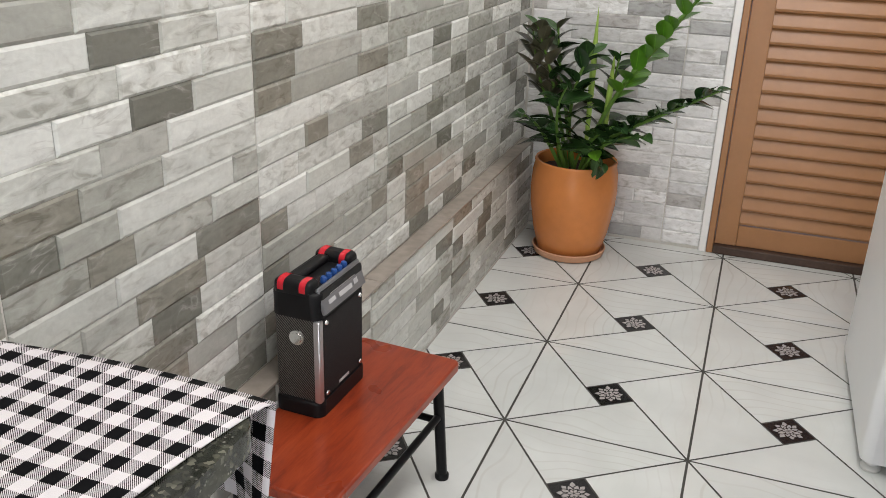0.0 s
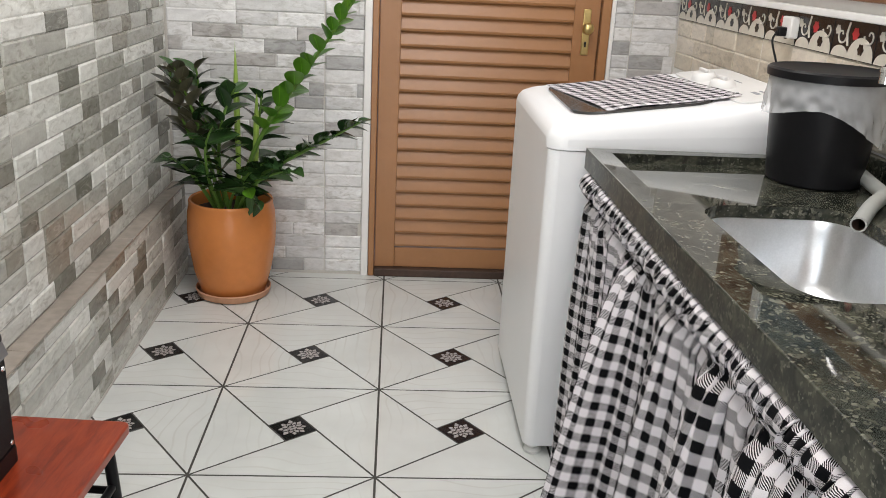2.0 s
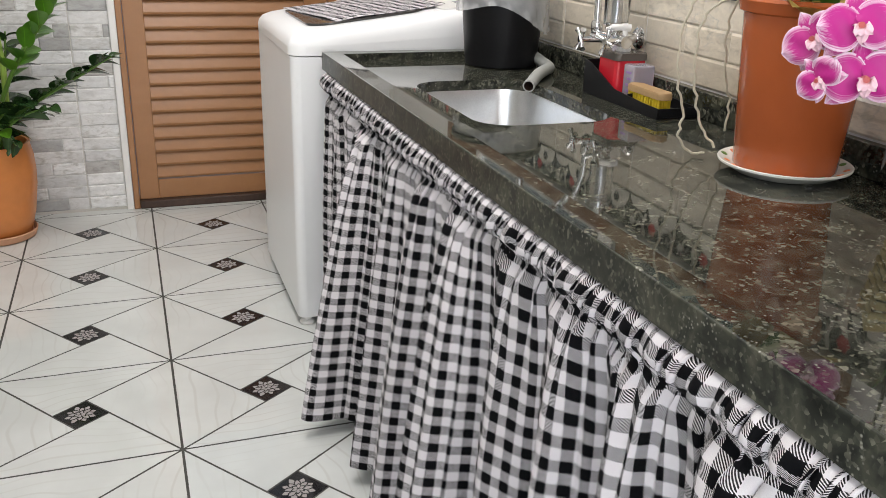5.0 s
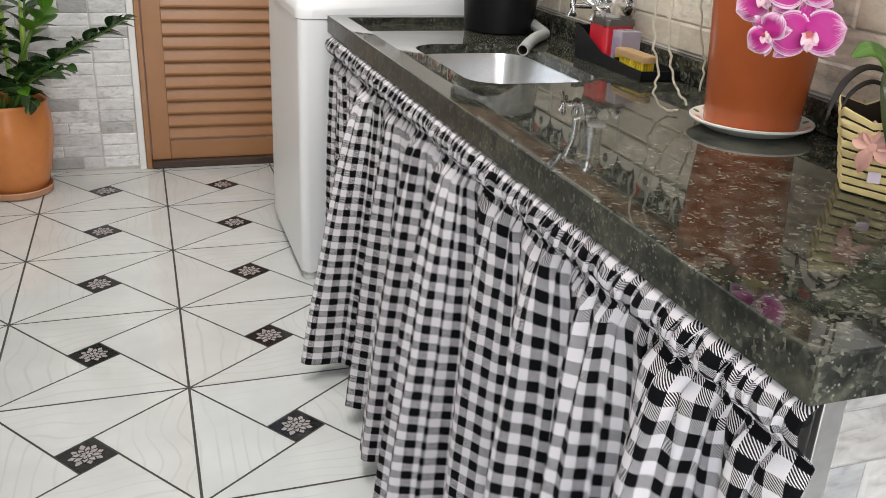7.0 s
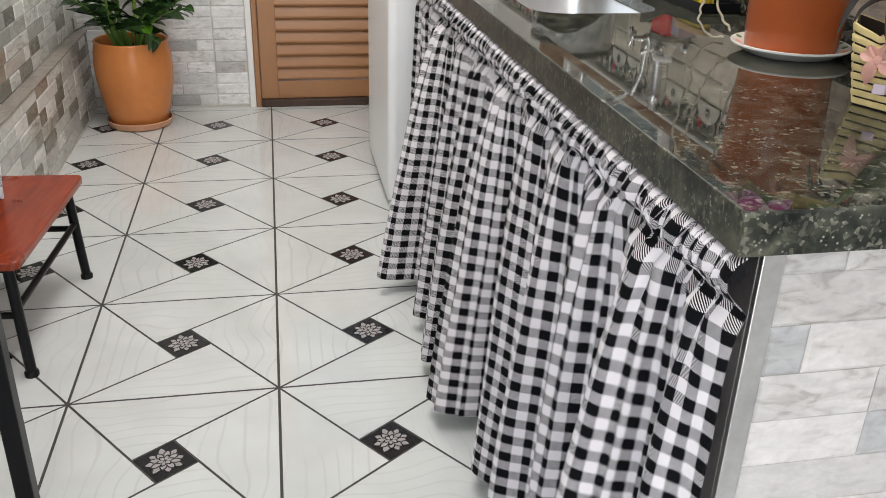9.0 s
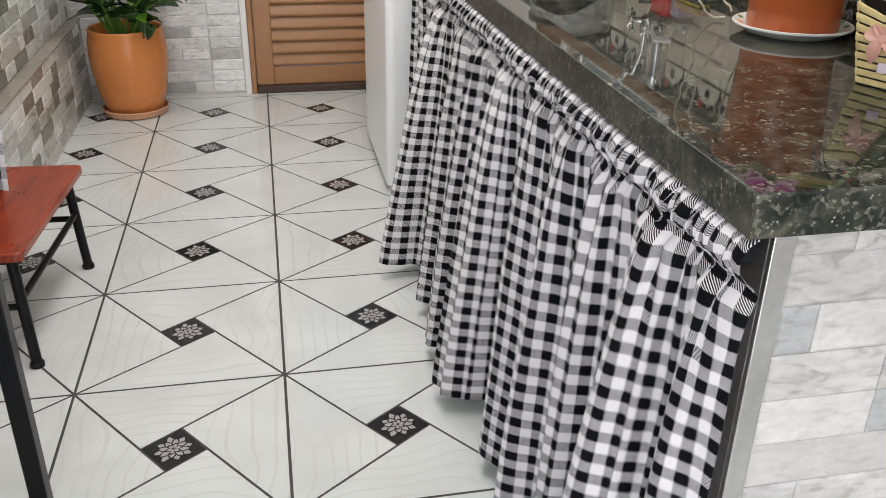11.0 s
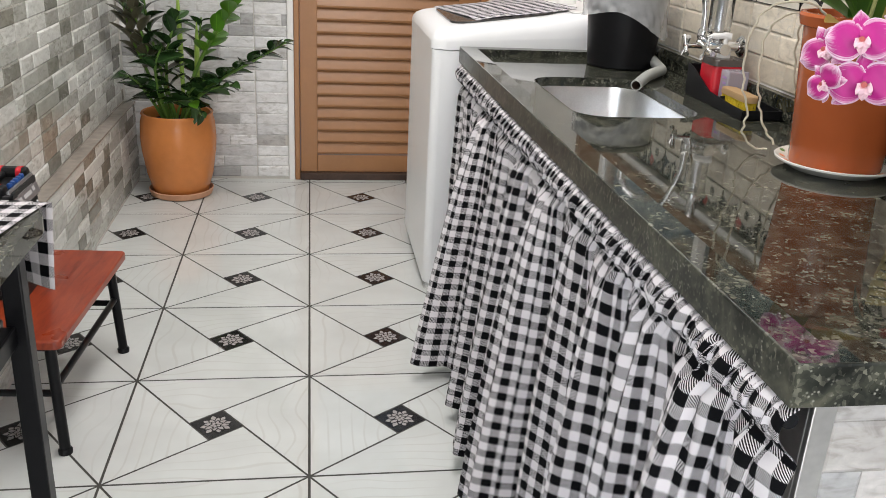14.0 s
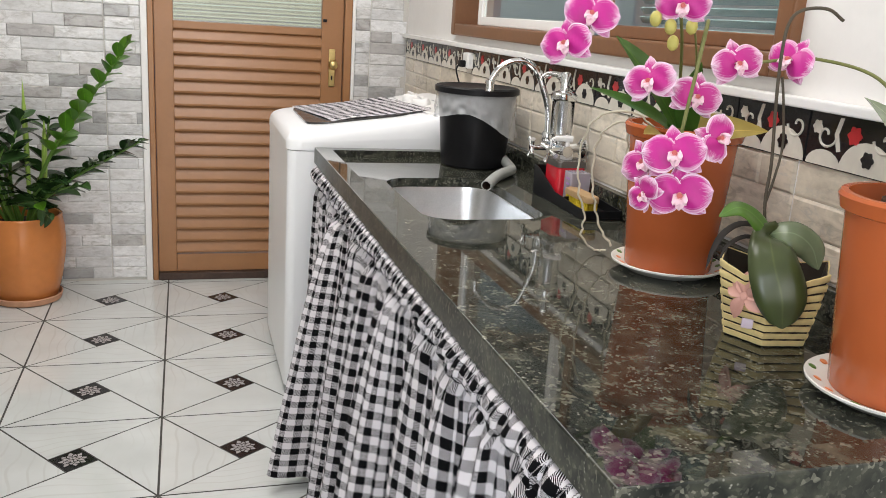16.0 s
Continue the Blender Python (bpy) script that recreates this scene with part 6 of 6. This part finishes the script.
# counter end wall: faces -y
wall_end = bpy.data.objects["wall_counter_end"]
m_end = Matrix(((1, 0, 0, 0), (0, 1, 0, -1.446), (0, 0, 1, 0), (0, 0, 0, 1)))
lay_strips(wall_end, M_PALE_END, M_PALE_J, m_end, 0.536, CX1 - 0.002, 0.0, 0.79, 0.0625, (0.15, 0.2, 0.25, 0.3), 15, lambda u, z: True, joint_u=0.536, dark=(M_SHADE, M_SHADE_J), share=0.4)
# right wall bricks: faces -x
m_right = Matrix(((0, 1, 0, XR + 0.004), (-1, 0, 0, 0), (0, 0, 1, 0), (0, 0, 0, 1)))
lay_strips(wall_right, M_BEIGE, M_BEIGE, m_right, -YD + 0.008, 1.5, 0.877, 1.055, 0.0593, (0.15, 0.2, 0.2), 16, lambda u, z: True, tile=(0.4, 0.3), name="beige_brick", joint_u=0.1)

# ---------- floor tiles ----------
H = T / 2
d = 0.147 * T
phi = -math.asin(d / (2 * H) * 1.0)
corner = [(d * math.cos(phi + k * math.pi / 2), d * math.sin(phi + k * math.pi / 2)) for k in range(4)]  # right, top, left, bottom


def plate(points, gap, name, m, thick=0.0009):
    """Flat tile piece with its edges drawn in by half a joint each and a soft top edge."""
    def inset(pts, g):
        n = len(pts)
        out = []
        for i in range(n):
            p0, p1, p2 = (Vector(pts[(i + k) % n]) for k in (-1, 0, 1))
            e1, e2 = (p1 - p0).normalized(), (p2 - p1).normalized()
            n1, n2 = Vector((-e1.y, e1.x)), Vector((-e2.y, e2.x))
            g1, g2 = g[(i - 1) % n], g[i]
            den = n1.x * n2.y - n1.y * n2.x
            a, b = n1.dot(p1) + g1, n2.dot(p1) + g2
            out.append(((a * n2.y - b * n1.y) / den, (n1.x * b - n2.x * a) / den))
        return out
    bm = bmesh.new()
    lo = inset(points, gap)
    hi = inset(points, [g + 0.0004 for g in gap])
    a = [bm.verts.new((x, y, -thick)) for x, y in lo]
    b = [bm.verts.new((x, y, -0.0003)) for x, y in lo]
    c = [bm.verts.new((x, y, 0)) for x, y in hi]
    n = len(points)
    for p, q in ((a, b), (b, c)):
        for i in range(n):
            bm.faces.new((p[i], p[(i + 1) % n], q[(i + 1) % n], q[i]))
    bm.faces.new(c)
    return mesh_of(bm, name, m, 30)


# the lower plate: two tile corners and the insert's right corner
tri = plate([(-H, -H), (H, -H), corner[0]], [0.0031, 0.0028, 0.0028], "floor_plate", M_FLOOR)
ins = plate([corner[3], corner[0], corner[1], corner[2]], [0.0019] * 4, "flower_insert", M_INSERT)
# printed flower: three rings of pointed petals, each with a dark outline
bm = bmesh.new()
level = 0
for ring, (n, r0, r1, wd) in enumerate(((8, 0.010, 0.044, 0.021), (8, 0.006, 0.034, 0.016), (6, 0.002, 0.019, 0.011))):
    for k in range(n):
        a = 2 * math.pi * (k + 0.5 * ring) / n + 0.3
        ca, sa = math.cos(a), math.sin(a)
        rr = r1 * (0.93 + 0.12 * ((k * 7 + ring) % 3) / 2)
        for grow, index in ((1.0, 1), (0.68, 0)):
            level += 1
            w, e = wd * grow, (1 - grow) * 0.012
            ln = rr - e - r0
            pts = [(r0, 0.0), (r0 + ln * 0.3, w * 0.42), (r0 + ln * 0.62, w * 0.5), (r0 + ln * 0.85, w * 0.28), (rr - e, 0.0),
                   (r0 + ln * 0.85, -w * 0.28), (r0 + ln * 0.62, -w * 0.5), (r0 + ln * 0.3, -w * 0.42)]
            fa = bm.faces.new([bm.verts.new((x * ca - y * sa, x * sa + y * ca, 0.0001 + level * 0.000018)) for x, y in pts])
            fa.material_index = index
flower = mesh_of(bm, "flower_print", (M_PETAL, M_INSERT))
far_v, far_f = [], []
for iy in range(-14, 6):
    for ix in range(-2, 4):
        cx, cy = (ix - 0.5) * T, (iy - 0.5) * T
        if cx - H > XR or cx + H < XL2:
            continue
        for k in range(4):
            m4 = pose(cx, cy, 0, 0, 0, 90 * k)
            if iy < -6:
                base = len(far_v)
                far_v += [tuple(m4 @ v.co) for v in tri.vertices]
                far_f += [tuple(base + i for i in p.vertices) for p in tri.polygons]
                continue
            ob = new("floor_plate", tri)
            ob.parent = floor
            ob.matrix_basis = m4
        ob = new("flower_insert", ins)
        ob.parent = floor
        ob.location = (cx, cy, 0)
        if iy >= -6:
            f = new("flower_print", flower)
            f.parent = ob
me = bpy.data.meshes.new("floor_plate_field")
me.from_pydata(far_v, [], far_f)
me.materials.append(M_FLOOR)
ob = new("floor_plate_field", me)
ob.parent = floor
ob["kind"] = "stuff"
